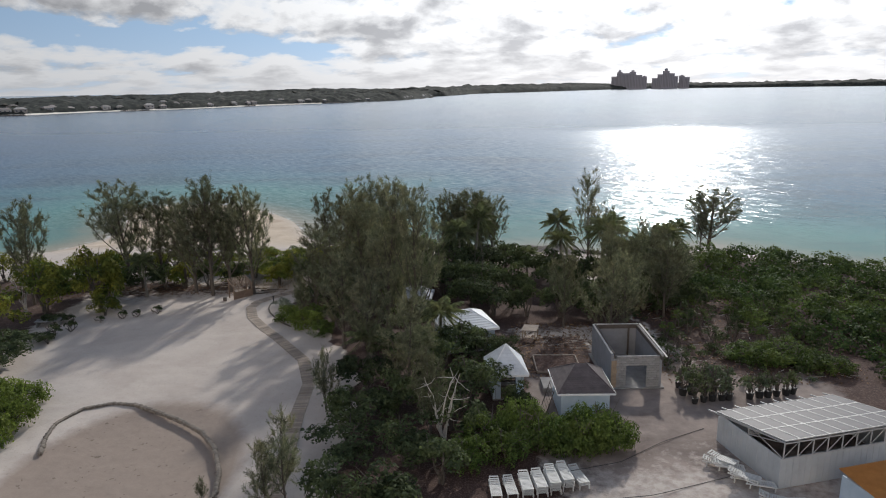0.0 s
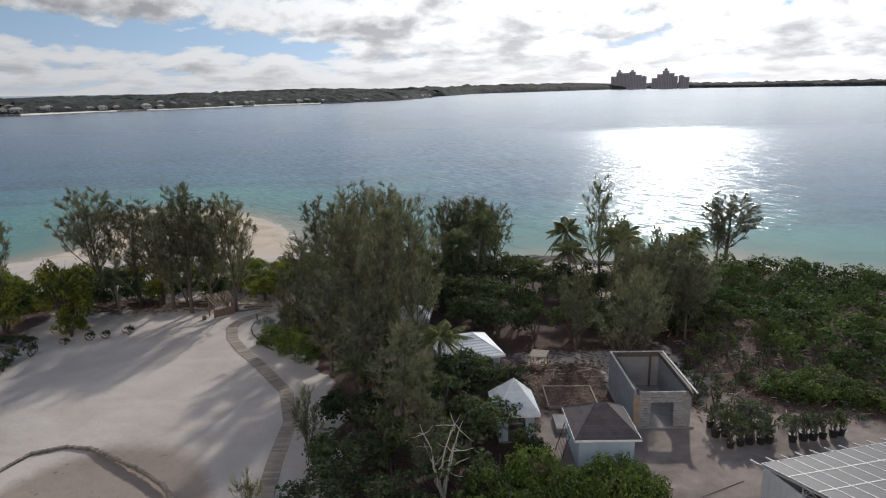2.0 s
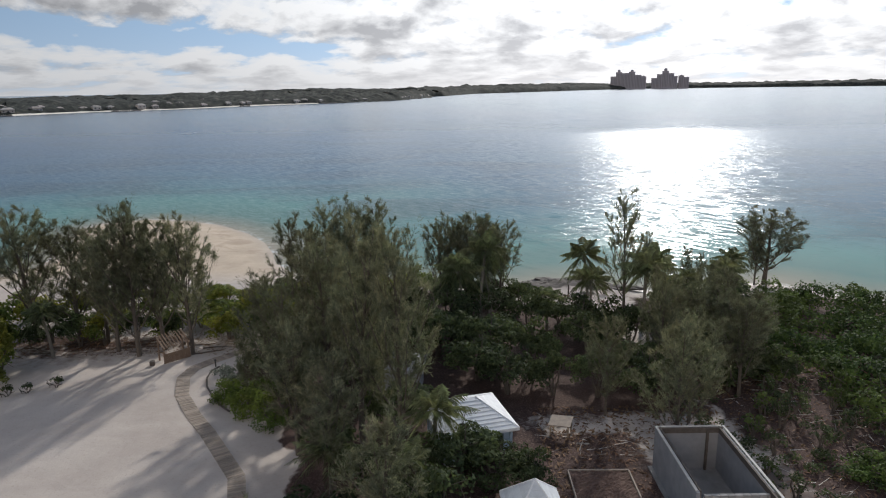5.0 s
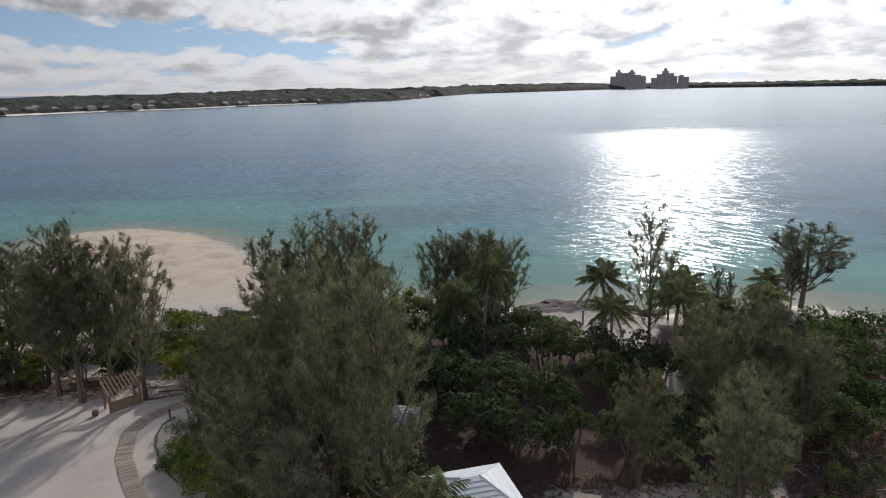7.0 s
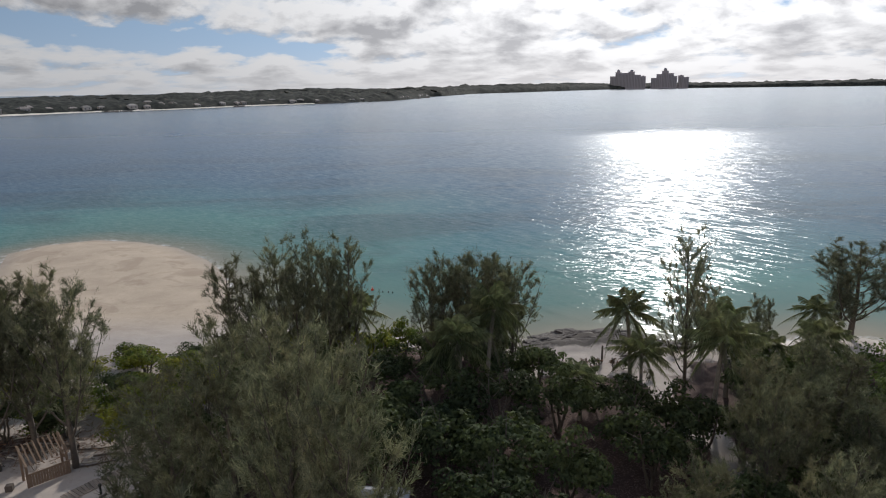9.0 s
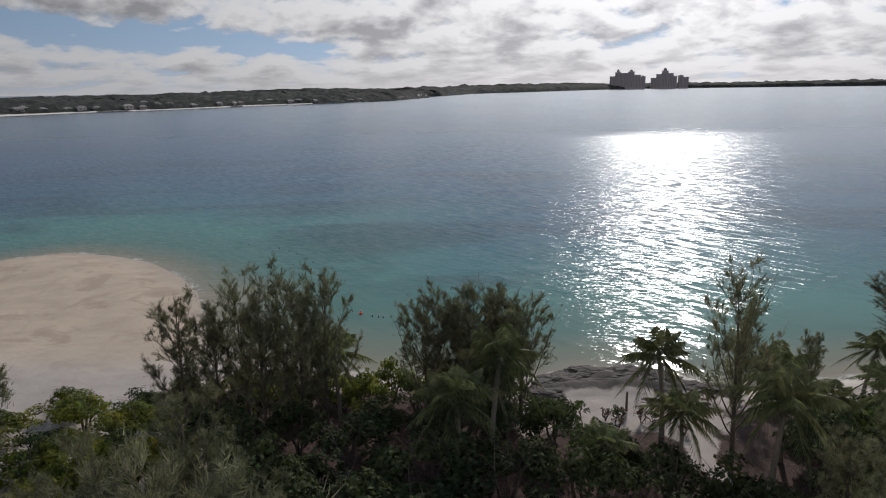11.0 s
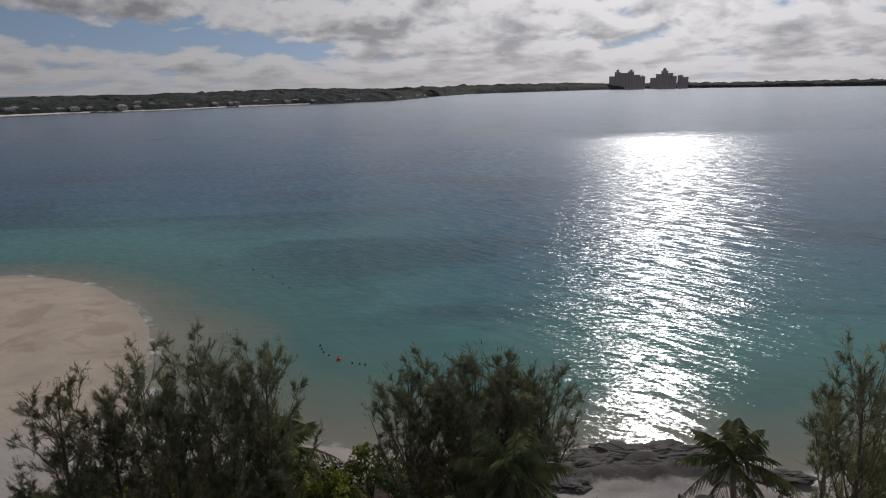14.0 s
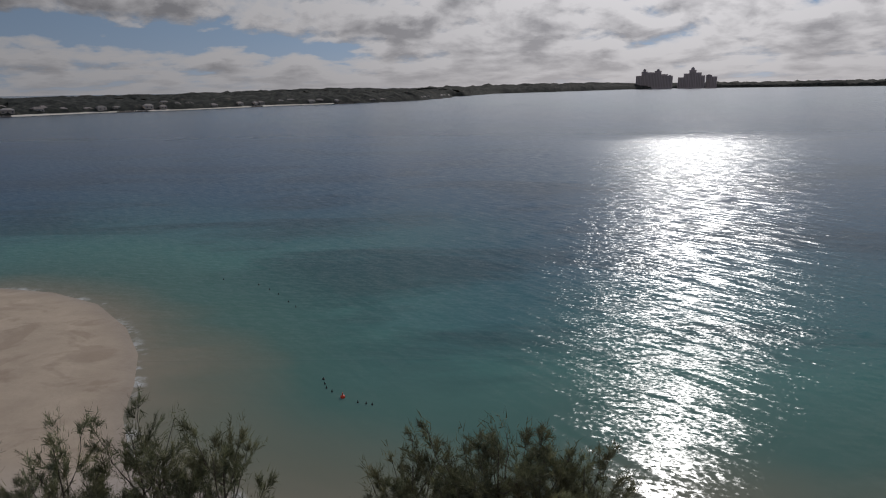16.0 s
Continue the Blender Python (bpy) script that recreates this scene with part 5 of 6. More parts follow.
# shore rocks, post and marker
rng = np.random.default_rng(17)
for k, (x, y, sx, sy, sz) in enumerate(((10.6, 97.2, 2.4, 1.3, 0.6), (13.2, 98.2, 2.6, 1.4, 0.75), (15.8, 98.4, 2.8, 1.4, 0.8), (18.2, 97.3, 2.2, 1.3, 0.6), (12.4, 96.2, 2.2, 1.2, 0.5), (15.4, 96.6, 2.6, 1.3, 0.55), (20.2, 95.6, 1.8, 1.0, 0.5), (16.4, 92.6, 1.3, 0.8, 0.6), (17.6, 94.8, 1.5, 0.8, 0.45), (9.0, 95.2, 1.5, 1.0, 0.4), (22.6, 95.4, 1.6, 0.8, 0.4), (14.0, 94.8, 1.1, 0.7, 0.35))):
    bm = bmesh.new()
    bmesh.ops.create_icosphere(bm, subdivisions=4, radius=1.0)
    for v in bm.verts:
        p = v.co * 1.7 + Vector((k * 5.1, 0, 0))
        v.co *= 0.8 + 0.4 * noise.noise(p) + 0.16 * noise.noise(p * 3.3) + 0.07 * noise.noise(p * 8)
        v.co.z = max(v.co.z, -0.5)
        v.co.z = round(v.co.z * 7) / 7 * 0.6 + v.co.z * 0.4
    bmesh.ops.scale(bm, vec=(sx * 1.15, sy * 1.1, sz * 0.7), verts=bm.verts)
    single("rock", bm, M_ROCK, "dark pitted shore rock ledge at the waterline", "rock", "shore rocks", m=pose(x, y, 0.55, 0, 0, rng.uniform(-20, 20)))
single("post", rod(bmesh.new(), (0, 0, 0), (0, 0, 1.5), 0.09, 0.08, 8), M_DARKWOOD, "short dark wooden post on the beach", "post", m=pose(14.2, 91.0, 0.9))

# buoy lines in the bay
rng = np.random.default_rng(3)
BUOYS = [(-10.2, 119.3), (-9.9, 118.4), (-9.6, 117.6), (-9.0, 116.9), (-6.6, 115.0), (-5.4, 114.6), (-5.9, 114.8), (-18.6, 140.5), (-20.6, 143.5), (-24.2, 147.5), (-22.2, 145.4), (-17.3, 138.6), (-29.6, 150.0)]
for k, (x, y) in enumerate(BUOYS):
    bm = bmesh.new()
    bmesh.ops.create_uvsphere(bm, u_segments=10, v_segments=7, radius=0.085 if k not in (0, 9) else 0.12, matrix=Matrix.Diagonal((1, 1, 0.8, 1)))
    rod(bm, (0, 0, 0.05), (0, 0, 0.16), 0.03)
    single("buoy", bm, M_BLACK, "small dark float on a swimming line", "buoy", "swimming line floats", m=pose(x, y, 0.04))
bm = bmesh.new()
bmesh.ops.create_uvsphere(bm, u_segments=12, v_segments=8, radius=0.2, matrix=Matrix.Diagonal((1, 1, 0.85, 1)))
rod(bm, (0, 0, 0.1), (0, 0, 0.34), 0.05)
single("buoy", bm, M_RED, "red round marker buoy afloat", "buoy", "swimming line floats", m=pose(-7.95, 115.9, 0.06))

# ---- trees and shrubs ----
def z_at(x, y):
    return float(land_height(np.array([[x]], float), np.array([[y]], float))[0, 0])


CAS = [casuarina_meshes(1, 13.0, 3.9, 22, 0.13, 1.05), casuarina_meshes(2, 12.0, 3.4, 20, 0.13, 1.05), casuarina_meshes(3, 14.0, 3.8, 24, 0.12, 0.85), casuarina_meshes(4, 10.5, 4.6, 22, 0.1, 0.85), casuarina_meshes(5, 8.0, 1.9, 14, 0.1, 0.9), casuarina_meshes(6, 11.5, 3.6, 19, 0.14, 0.72), casuarina_meshes(7, 10.0, 3.4, 22, 0.04, 0.68, 0.75), casuarina_meshes(8, 12.0, 4.3, 24, 0.16, 0.85, 0.35)]
CAS_H = [13.0, 12.0, 14.0, 10.5, 8.0, 11.5, 10.0, 12.0]
# x, y, height, variant, turn, width
CASUARINAS = [
    # beside the plaza
    (-38.6, 78.8, 13.6, 7, 20, 1.35), (-34.8, 79.4, 11.6, 1, 80, 1.25), (-29.6, 76.2, 12.2, 7, 150, 1.1), (-27.2, 75.0, 13.9, 0, 200, 1.1), (-25.6, 76.4, 12.6, 7, 10, 1.05), (-31.6, 78.4, 10.6, 4, 10, 1.3),
    (-22.6, 75.4, 13.2, 7, 310, 1.05), (-46.7, 72.4, 12.6, 7, 120, 0.9), (-52.0, 66.0, 9.0, 1, 220, 1.0),
    # along the beach behind the wood
    (-15.8, 86.4, 10.4, 5, 40, 0.9), (-13.8, 87.2, 9.6, 1, 10, 0.8), (-10.6, 86.2, 10.6, 1, 200, 0.75), (-8.2, 86.8, 11.0, 1, 90, 0.75), (4.6, 89.4, 9.6, 1, 130, 0.75), (2.0, 89.4, 9.4, 1, 300, 0.75), (-11.8, 87.0, 11.6, 5, 100, 0.9), (-9.4, 88.0, 11.9, 5, 170, 0.9), (-6.9, 87.6, 11.9, 5, 260, 0.85), (3.2, 90.0, 10.9, 6, 60, 1.35), (6.6, 91.0, 9.7, 6, 160, 1.0), (-0.2, 90.2, 9.9, 6, 10, 1.0), (18.2, 82.6, 12.9, 5, 75, 0.85),
    (39.4, 97.4, 9.6, 7, 200, 1.6), (38.0, 97.0, 6.2, 4, 60, 1.1), (31.4, 97.4, 4.2, 4, 15, 0.8), (23.5, 93.5, 7.0, 4, 190, 1.0),
    # the tall ones in the wood
    (-5.4, 59.4, 15.3, 2, 30, 1.0), (-2.6, 57.2, 15.0, 0, 140, 0.95), (-8.2, 62.6, 13.6, 1, 220, 1.05), (-11.4, 63.6, 10.4, 5, 20, 1.0), (-9.4, 58.0, 9.0, 4, 50, 1.3), (-6.6, 54.0, 8.4, 4, 150, 1.2), (-13.8, 67.0, 9.8, 5, 300, 0.9), (-2.8, 46.6, 8.6, 4, 70, 1.2), (-5.6, 64.8, 11.5, 0, 10, 0.9),
    (-9.0, 72.0, 11.0, 2, 250, 0.85), (17.4, 68.6, 8.4, 3, 100, 0.8), (18.6, 72.4, 8.2, 1, 200, 1.1), (22.4, 65.6, 7.8, 4, 160, 1.3), (24.2, 74.0, 7.4, 4, 60, 1.4),
    (-1.2, 41.2, 6.6, 4, 240, 1.0), (20.0, 70.4, 7.8, 1, 30, 1.2), (24.6, 78.0, 7.4, 1, 80, 1.1), (28.0, 92.5, 5.6, 4, 300, 0.8),
    (26.0, 71.0, 6.0, 4, 120, 1.4), (15.0, 57.6, 8.6, 3, 40, 1.0), (17.2, 61.6, 8.2, 3, 160, 1.0), (11.6, 62.6, 7.6, 3, 280, 0.95), (23.4, 69.6, 6.6, 4, 260, 1.5),
]
for i, (x, y, h, k, turn, wide) in enumerate(CASUARINAS):
    tree_of("casuarina_tree", "tall feathery grey-green casuarina tree with upright plumes" if h > 9 else "young feathery grey-green casuarina tree", "tree", "casuarina trees", *CAS[k], (x, y, z_at(x, y) - 0.05), turn, (wide * h / CAS_H[k] if h < 9 else wide, h / CAS_H[k]))
# saplings on the plaza's edge
SAP = casuarina_meshes(9, 4.0, 0.8, 9, 0.08, 0.9)
for x, y, h, turn in ((-9.0, 45.6, 4.4, 0), (-9.3, 33.8, 5.4, 90), (-10.3, 33.0, 4.2, 200), (-14.4, 34.6, 1.6, 30), (-15.0, 66.0, 4.4, 250)):
    tree_of("casuarina_sapling", "slender casuarina sapling on pale sand", "tree", "casuarina saplings", *SAP, (x, y, z_at(x, y) - 0.05), turn, (0.75 * h / 4.0, h / 4.0))

PALMS = [palm_meshes(1, 6.0, 20, 3.3), palm_meshes(2, 6.0, 23, 3.4, 0.4), palm_meshes(3, 6.0, 18, 3.0, 1.3)]
for x, y, h, k, turn in ((14.4, 80.6, 4.9, 1, 0), (19.2, 79.8, 6.4, 1, 200), (10.2, 80.6, 3.3, 1, 40), (21.9, 84.0, 5.9, 0, 310), (28.6, 83.0, 5.0, 1, 60), (24.7, 84.4, 3.8, 2, 15), (30.7, 88.0, 3.4, 2, 45), (2.0, 81.0, 6.0, 1, 75), (3.8, 83.6, 7.2, 0, 220),
                         (-6.3, 89.6, 5.6, 1, 120), (15.6, 87.4, 6.0, 0, 30), (-27.4, 82.0, 4.2, 0, 140), (-35.0, 75.0, 4.6, 2, 250), (-0.6, 55.8, 4.3, 1, 210), (-1.6, 51.5, 3.6, 0, 30), (-6.5, 54.0, 3.0, 0, 80), (33.0, 93.5, 4.2, 0, 100), (5.2, 86.5, 5.2, 2, 160)):
    s = h / 6.0
    tree_of("coconut_palm", "coconut palm with drooping green fronds", "palm tree", "coconut palms", *PALMS[k], (x, y, z_at(x, y) - 0.05), turn, (max(0.85, min(1.05, s)), s))

# rounded broadleaf shrubs and small trees: variants by kind
KIND = {
    "grape": [broadleaf_meshes(21, 3.6, 2.4, 0.24, M_GRAPE, 0.3, 4, 26), broadleaf_meshes(22, 4.2, 2.8, 0.26, M_GRAPE, 0.35, 4, 24)],
    "dark": [broadleaf_meshes(31, 5.0, 2.8, 0.28, M_DARKLEAF, 0.12, 3, 18, 22), broadleaf_meshes(32, 4.0, 2.4, 0.27, M_DARKLEAF, 0.1, 3, 19, 18)],
    "hedge": [broadleaf_meshes(41, 1.7, 2.2, 0.17, M_HEDGE, 0.0, 3, 25, 46, 0.85), broadleaf_meshes(42, 2.2, 1.9, 0.18, M_HEDGE, 0.0, 3, 25, 42, 0.85)],
    "edge": [broadleaf_meshes(45, 1.9, 2.1, 0.18, M_EDGE, 0.0, 3, 24, 46, 0.85)],
    "silver": [broadleaf_meshes(51, 1.3, 1.1, 0.12, M_SILVER, 0.05, 3, 70, 12)],
    "low": [broadleaf_meshes(61, 0.7, 0.6, 0.14, M_DARKLEAF, 0.05, 3, 60, 8)],
}
KIND_TAGS = {
    "grape": ("sea_grape_tree", "spreading sea grape with broad yellowish-green leaves", "tree"), "dark": ("broadleaf_tree", "dense dark green broadleaf tree in the wood", "tree"),
    "hedge": ("green_shrub", "dense rounded bright green shrub", "shrub"), "edge": ("edge_shrub", "dense bright green shrub beside the sandy plaza", "shrub"), "silver": ("silver_shrub", "low silvery-grey leaved shrub by the path", "shrub"), "low": ("beach_plant", "small dark plant on pale sand", "plant"),
}
KIND_H = {"grape": [3.6, 4.2], "dark": [5.0, 4.0], "hedge": [1.7, 2.2], "edge": [1.9], "silver": [1.3], "low": [0.7]}
PLANTS = [
    # (kind, x, y, height, width factor)
    ("grape", -27.0, 80.5, 2.6, 0.8), ("grape", -24.2, 82.2, 2.4, 0.8), ("grape", -33.2, 81.6, 2.8, 0.9), ("grape", -28.5, 86.6, 2.4, 0.9), ("grape", -21.6, 84.0, 2.8, 0.9), ("grape", -38.0, 84.0, 3.2, 1.0), ("grape", -33.0, 88.5, 2.6, 0.9), ("grape", -44.0, 86.0, 3.0, 1.0), ("grape", -50.0, 79.0, 4.0, 1.1), ("grape", -54.0, 72.0, 4.6, 1.2), ("grape", -45.5, 80.5, 3.8, 1.0), ("grape", -41.0, 82.5, 3.4, 1.0), ("grape", -56.0, 82.0, 3.6, 1.2), ("grape", -60.0, 76.0, 4.4, 1.3), ("grape", -48.0, 58.0, 4.4, 1.1), ("grape", -38.2, 70.4, 7.4, 1.1), ("grape", -43.8, 69.5, 6.0, 1.3), ("grape", -37.0, 70.6, 3.6, 0.8), ("grape", -44.5, 62.0, 4.4, 1.0), ("grape", -47.5, 75.5, 4.6, 1.0), ("grape", -36.6, 68.2, 2.2, 0.6),
    ("grape", -31.6, 77.8, 3.4, 0.8), ("dark", -29.0, 78.6, 3.4, 0.8), ("dark", -25.2, 79.0, 3.2, 0.8), ("dark", -33.8, 77.4, 3.6, 0.8), ("dark", -37.0, 78.4, 3.8, 0.9), ("dark", -41.5, 76.0, 4.2, 0.9), ("grape", -20.4, 79.0, 3.6, 0.9), ("grape", -18.2, 80.6, 4.0, 1.0), ("grape", -15.6, 79.6, 4.4, 1.0), ("grape", -26.8, 91.6, 1.9, 0.8), ("grape", -23.6, 88.4, 3.0, 0.9), ("grape", -19.6, 86.2, 3.2, 1.0),
    ("grape", -36.4, 86.5, 3.2, 1.0), ("grape", -30.5, 84.5, 2.6, 0.8), ("dark", -38.8, 53.4, 3.4, 0.95), ("dark", -37.2, 50.6, 2.8, 0.8), ("dark", -40.4, 56.8, 3.2, 0.9), ("dark", -39.4, 61.0, 1.2, 0.42), ("dark", -38.2, 60.2, 1.0, 0.35), ("dark", -40.8, 66.0, 1.4, 0.45), ("grape", -41.0, 49.6, 4.2, 1.0), ("grape", -42.6, 52.0, 4.4, 1.1), ("grape", -14.0, 92.5, 3.0, 0.9),
    ("grape", -2.8, 93.4, 3.6, 0.75), ("grape", -8.0, 93.0, 3.2, 0.8), ("grape", -11.0, 90.5, 3.6, 0.9), ("grape", -4.6, 90.5, 3.6, 0.8), ("grape", 0.6, 93.2, 3.0, 0.7), ("grape", 25.4, 93.2, 2.8, 0.7),
    ("grape", 28.5, 95.0, 2.4, 0.8), ("grape", -16.8, 90.6, 2.6, 0.8),
    ("dark", -16.2, 76.6, 4.6, 0.9), ("dark", -12.4, 75.0, 5.0, 1.0), ("dark", -8.6, 78.0, 5.4, 1.1), ("dark", -4.4, 76.0, 5.4, 1.1), ("dark", -0.4, 74.0, 5.6, 1.1), ("dark", 3.8, 72.6, 5.6, 1.1), ("dark", 7.4, 70.4, 5.0, 1.0), ("dark", 4.2, 78.2, 5.2, 1.1),
    ("dark", 8.4, 79.0, 5.0, 1.1), ("dark", 12.6, 77.0, 5.0, 1.0), ("dark", 0.0, 80.0, 5.0, 1.1), ("dark", -5.0, 82.0, 4.6, 1.1), ("dark", -11.0, 82.0, 4.6, 1.0), ("dark", 23.4, 80.8, 4.6, 1.0), ("dark", 24.0, 83.0, 4.2, 1.0),
    ("dark", -17.6, 92.2, 2.6, 0.8), ("dark", -13.4, 90.0, 2.8, 0.9), ("dark", -9.4, 91.6, 2.6, 0.9), ("dark", -6.2, 93.6, 2.4, 0.8), ("dark", -1.0, 91.2, 2.8, 0.9), ("dark", 2.6, 92.6, 2.6, 0.8), ("dark", 5.6, 91.0, 2.6, 0.8), ("dark", 5.0, 87.6, 3.4, 0.9), ("dark", -20.8, 90.6, 2.4, 0.8), ("dark", -16.4, 87.4, 2.8, 0.9), ("dark", -3.2, 87.6, 3.4, 0.9), ("dark", -24.6, 84.6, 2.4, 0.8), ("dark", -19.4, 83.4, 3.0, 0.9), ("dark", 16.2, 68.6, 4.2, 1.0), ("dark", 20.4, 71.8, 3.6, 0.9), ("dark", 19.0, 74.6, 3.8, 0.9), ("dark", 21.0, 67.6, 2.8, 0.8), ("dark", 22.6, 68.8, 3.6, 0.9), ("dark", 25.2, 74.0, 4.0, 1.0), ("dark", 28.2, 78.0, 3.8, 1.0), ("dark", 24.6, 76.6, 4.2, 1.0), ("dark", 16.8, 75.2, 4.6, 1.0), ("dark", 12.6, 72.2, 4.6, 1.0), ("dark", 27.6, 82.0, 3.6, 1.0), ("dark", 15.4, 77.0, 4.6, 1.0), ("dark", 29.6, 86.0, 3.4, 1.0), ("dark", 24.8, 84.6, 4.0, 1.0), ("dark", 26.0, 68.0, 3.0, 0.9), ("dark", 11.8, 65.6, 4.2, 0.9), ("dark", 15.6, 66.0, 4.4, 0.9), ("dark", 8.4, 66.0, 4.0, 0.8), ("dark", 5.0, 66.4, 4.4, 0.9), ("dark", -7.0, 67.6, 4.6, 1.0), ("dark", -5.6, 71.2, 5.0, 1.0), ("dark", 2.8, 69.0, 4.6, 1.0),
    ("dark", -6.4, 49.0, 3.8, 0.9), ("dark", -4.2, 51.8, 4.4, 1.0), ("dark", -0.6, 49.4, 4.6, 1.05), ("dark", 1.8, 46.6, 4.4, 0.95), ("dark", -3.6, 44.2, 4.0, 0.95), ("dark", -6.2, 43.6, 3.6, 0.9), ("dark", 0.4, 42.6, 3.6, 0.9), ("dark", -7.0, 56.4, 3.6, 0.9),
    ("dark", -3.4, 61.5, 4.2, 1.0), ("dark", 1.0, 54.8, 4.4, 0.9), ("dark", 3.0, 53.8, 3.3, 0.75), ("dark", 5.2, 53.6, 3.0, 0.7), ("dark", -6.4, 39.4, 3.2, 0.9), ("dark", -2.8, 38.2, 3.6, 0.9), ("dark", -7.2, 34.6, 2.8, 0.8), ("dark", -4.0, 33.0, 3.2, 1.0), ("dark", -0.4, 36.2, 3.2, 0.9),
    ("dark", 5.0, 44.4, 3.0, 0.6), ("dark", -10.6, 63.4, 3.6, 0.8), ("dark", 11.6, 82.4, 2.6, 0.7), ("dark", 8.0, 85.4, 4.2, 1.0), ("dark", 1.0, 86.0, 4.4, 1.0), ("dark", -8.4, 85.6, 4.2, 0.9), ("dark", -13.6, 85.0, 4.0, 0.9), ("dark", 25.4, 87.4, 3.6, 0.9),
    ("hedge", 2.6, 40.6, 2.5, 0.95), ("hedge", 5.2, 41.6, 2.6, 0.95), ("hedge", 3.8, 39.0, 2.1, 0.9), ("hedge", 6.6, 40.0, 2.2, 0.9), ("hedge", 9.8, 40.5, 2.8, 1.1), ("hedge", 8.4, 39.6, 2.5, 0.95), ("hedge", 10.8, 40.0, 2.4, 0.85), ("hedge", 1.2, 38.2, 2.2, 0.9),
    ("edge", -16.2, 66.2, 1.6, 0.8), ("edge", -14.2, 64.4, 1.7, 0.9), ("hedge", -12.2, 62.0, 1.6, 0.8), ("hedge", -13.6, 66.6, 1.8, 0.8), ("silver", -18.0, 69.6, 1.4, 1.0), ("silver", -16.9, 68.2, 1.3, 0.9), ("dark", -15.8, 70.8, 2.2, 0.5), ("dark", -14.2, 71.6, 2.4, 0.6),
    ("edge", -32.4, 46.4, 2.3, 1.0), ("edge", -31.4, 44.0, 2.2, 1.0), ("edge", -34.8, 43.2, 2.4, 1.1), ("edge", -31.6, 41.2, 2.0, 0.9), ("edge", -34.4, 40.0, 2.2, 1.0), ("edge", -31.4, 38.6, 1.8, 0.8), ("edge", -35.6, 47.6, 2.4, 0.9),
    ("hedge", 25.6, 54.4, 1.5, 1.0), ("hedge", 27.8, 53.6, 1.7, 1.1), ("hedge", 30.2, 52.8, 1.5, 1.0), ("hedge", 29.4, 55.2, 1.7, 1.1), ("hedge", 32.4, 51.6, 1.4, 0.9),
    ("low", -34.2, 67.2, 0.9, 1.1), ("low", -33.0, 67.8, 0.8, 1.0), ("low", -31.2, 68.8, 0.9, 1.1), ("low", -37.6, 63.4, 1.1, 1.3), ("low", -38.6, 62.2, 1.2, 1.3), ("low", -36.0, 66.0, 0.7, 0.9), ("low", -39.0, 66.0, 0.9, 1.0), ("low", 13.2, 90.0, 0.9, 1.0), ("low", 15.6, 89.4, 0.8, 1.0), ("low", 18.6, 92.8, 0.9, 1.1), ("low", 21.0, 93.2, 1.0, 1.1),
]
rng = np.random.default_rng(88)
for kind_, x, y, h, wide in PLANTS:
    k = int(rng.integers(len(KIND[kind_])))
    nm, lab, cat = KIND_TAGS[kind_]
    tree_of(nm, lab, cat, cat + "s of the " + ("wood" if kind_ == "dark" else "shore"), *KIND[kind_][k], (x, y, z_at(x, y) - 0.05), float(rng.uniform(0, 360)), (wide, h / KIND_H[kind_][k]))

# bare silvery tree in the wood
rng = np.random.default_rng(55)
wood = []
for i in range(5):
    q = np.linspace(0, 1, 9)
    a = rng.uniform(0, 6.28)
    pts = np.stack([np.cos(a) * 1.1 * q**1.3, np.sin(a) * 0.7 * q**1.3, q * rng.uniform(3.6, 5.6)], 1) + np.cumsum(rng.normal(size=(9, 3)) * 0.11, 0) * [1, 1, 0.3]
    wood.append(tube_np(pts, 0.075 * (1 - q) + 0.014, 5))
    for _ in range(5):
        s = rng.integers(3, 8)
        d = unit(rng.normal(size=3) + [0, 0, 0.4])
        tw = pts[s] + np.linspace(0, 1, 5)[:, None] * d * rng.uniform(0.6, 1.5) + np.cumsum(rng.normal(size=(5, 3)) * 0.05, 0)
        wood.append(tube_np(tw, np.linspace(0.03, 0.01, 5), 4))
v, f = join(wood)
dead = mesh_np("bare_tree", v, f, M_DEAD, True)
for x, y, turn, sc in ((-0.3, 40.4, 0, 1.05), (-47.4, 67.0, 120, 1.1), (-46.0, 69.6, 40, 1.0)):
    single("bare_tree", dead, None, "leafless silvery dead tree among shrubs", "tree", "bare trees", m=pose(x, y, z_at(x, y), 0, 0, turn) @ Matrix.Diagonal((sc, sc, sc, 1)))

# potted shrubs in rows beside the yard
rng = np.random.default_rng(23)
pot = thing("potted_shrub", "green shrub in a black plastic nursery pot", "potted plant", "potted shrubs in rows", at=(18.6, 46.2, LAND))
bm = bmesh.new()
bmesh.ops.create_cone(bm, cap_ends=True, segments=14, radius1=0.2, radius2=0.26, depth=0.45, matrix=pose(0, 0, 0.225))
bmesh.ops.create_cone(bm, cap_ends=False, segments=14, radius1=0.28, radius2=0.28, depth=0.05, matrix=pose(0, 0, 0.43))
part("pot", bm, M_BLACK, pot)
st, fo = broadleaf_meshes(71, 1.35, 0.6, 0.14, M_POTLEAF, 0.1, 4, 60, 14)
part("branching_stem", st, None, pot, "", pose(0, 0, 0.36))
part("foliage", fo, None, pot, "", pose(0, 0, 0.36))
spots = [(18.6 + 0.72 * k, 46.3 + 0.12 * k) for k in range(1, 5)] + [(18.2 + 0.8 * k, 47.6 + 0.1 * k) for k in range(5)] + [(18.4 + 0.9 * k, 48.9) for k in range(5)] + [(23.0 + 0.75 * k, 46.9 + 0.14 * k) for k in range(6)]
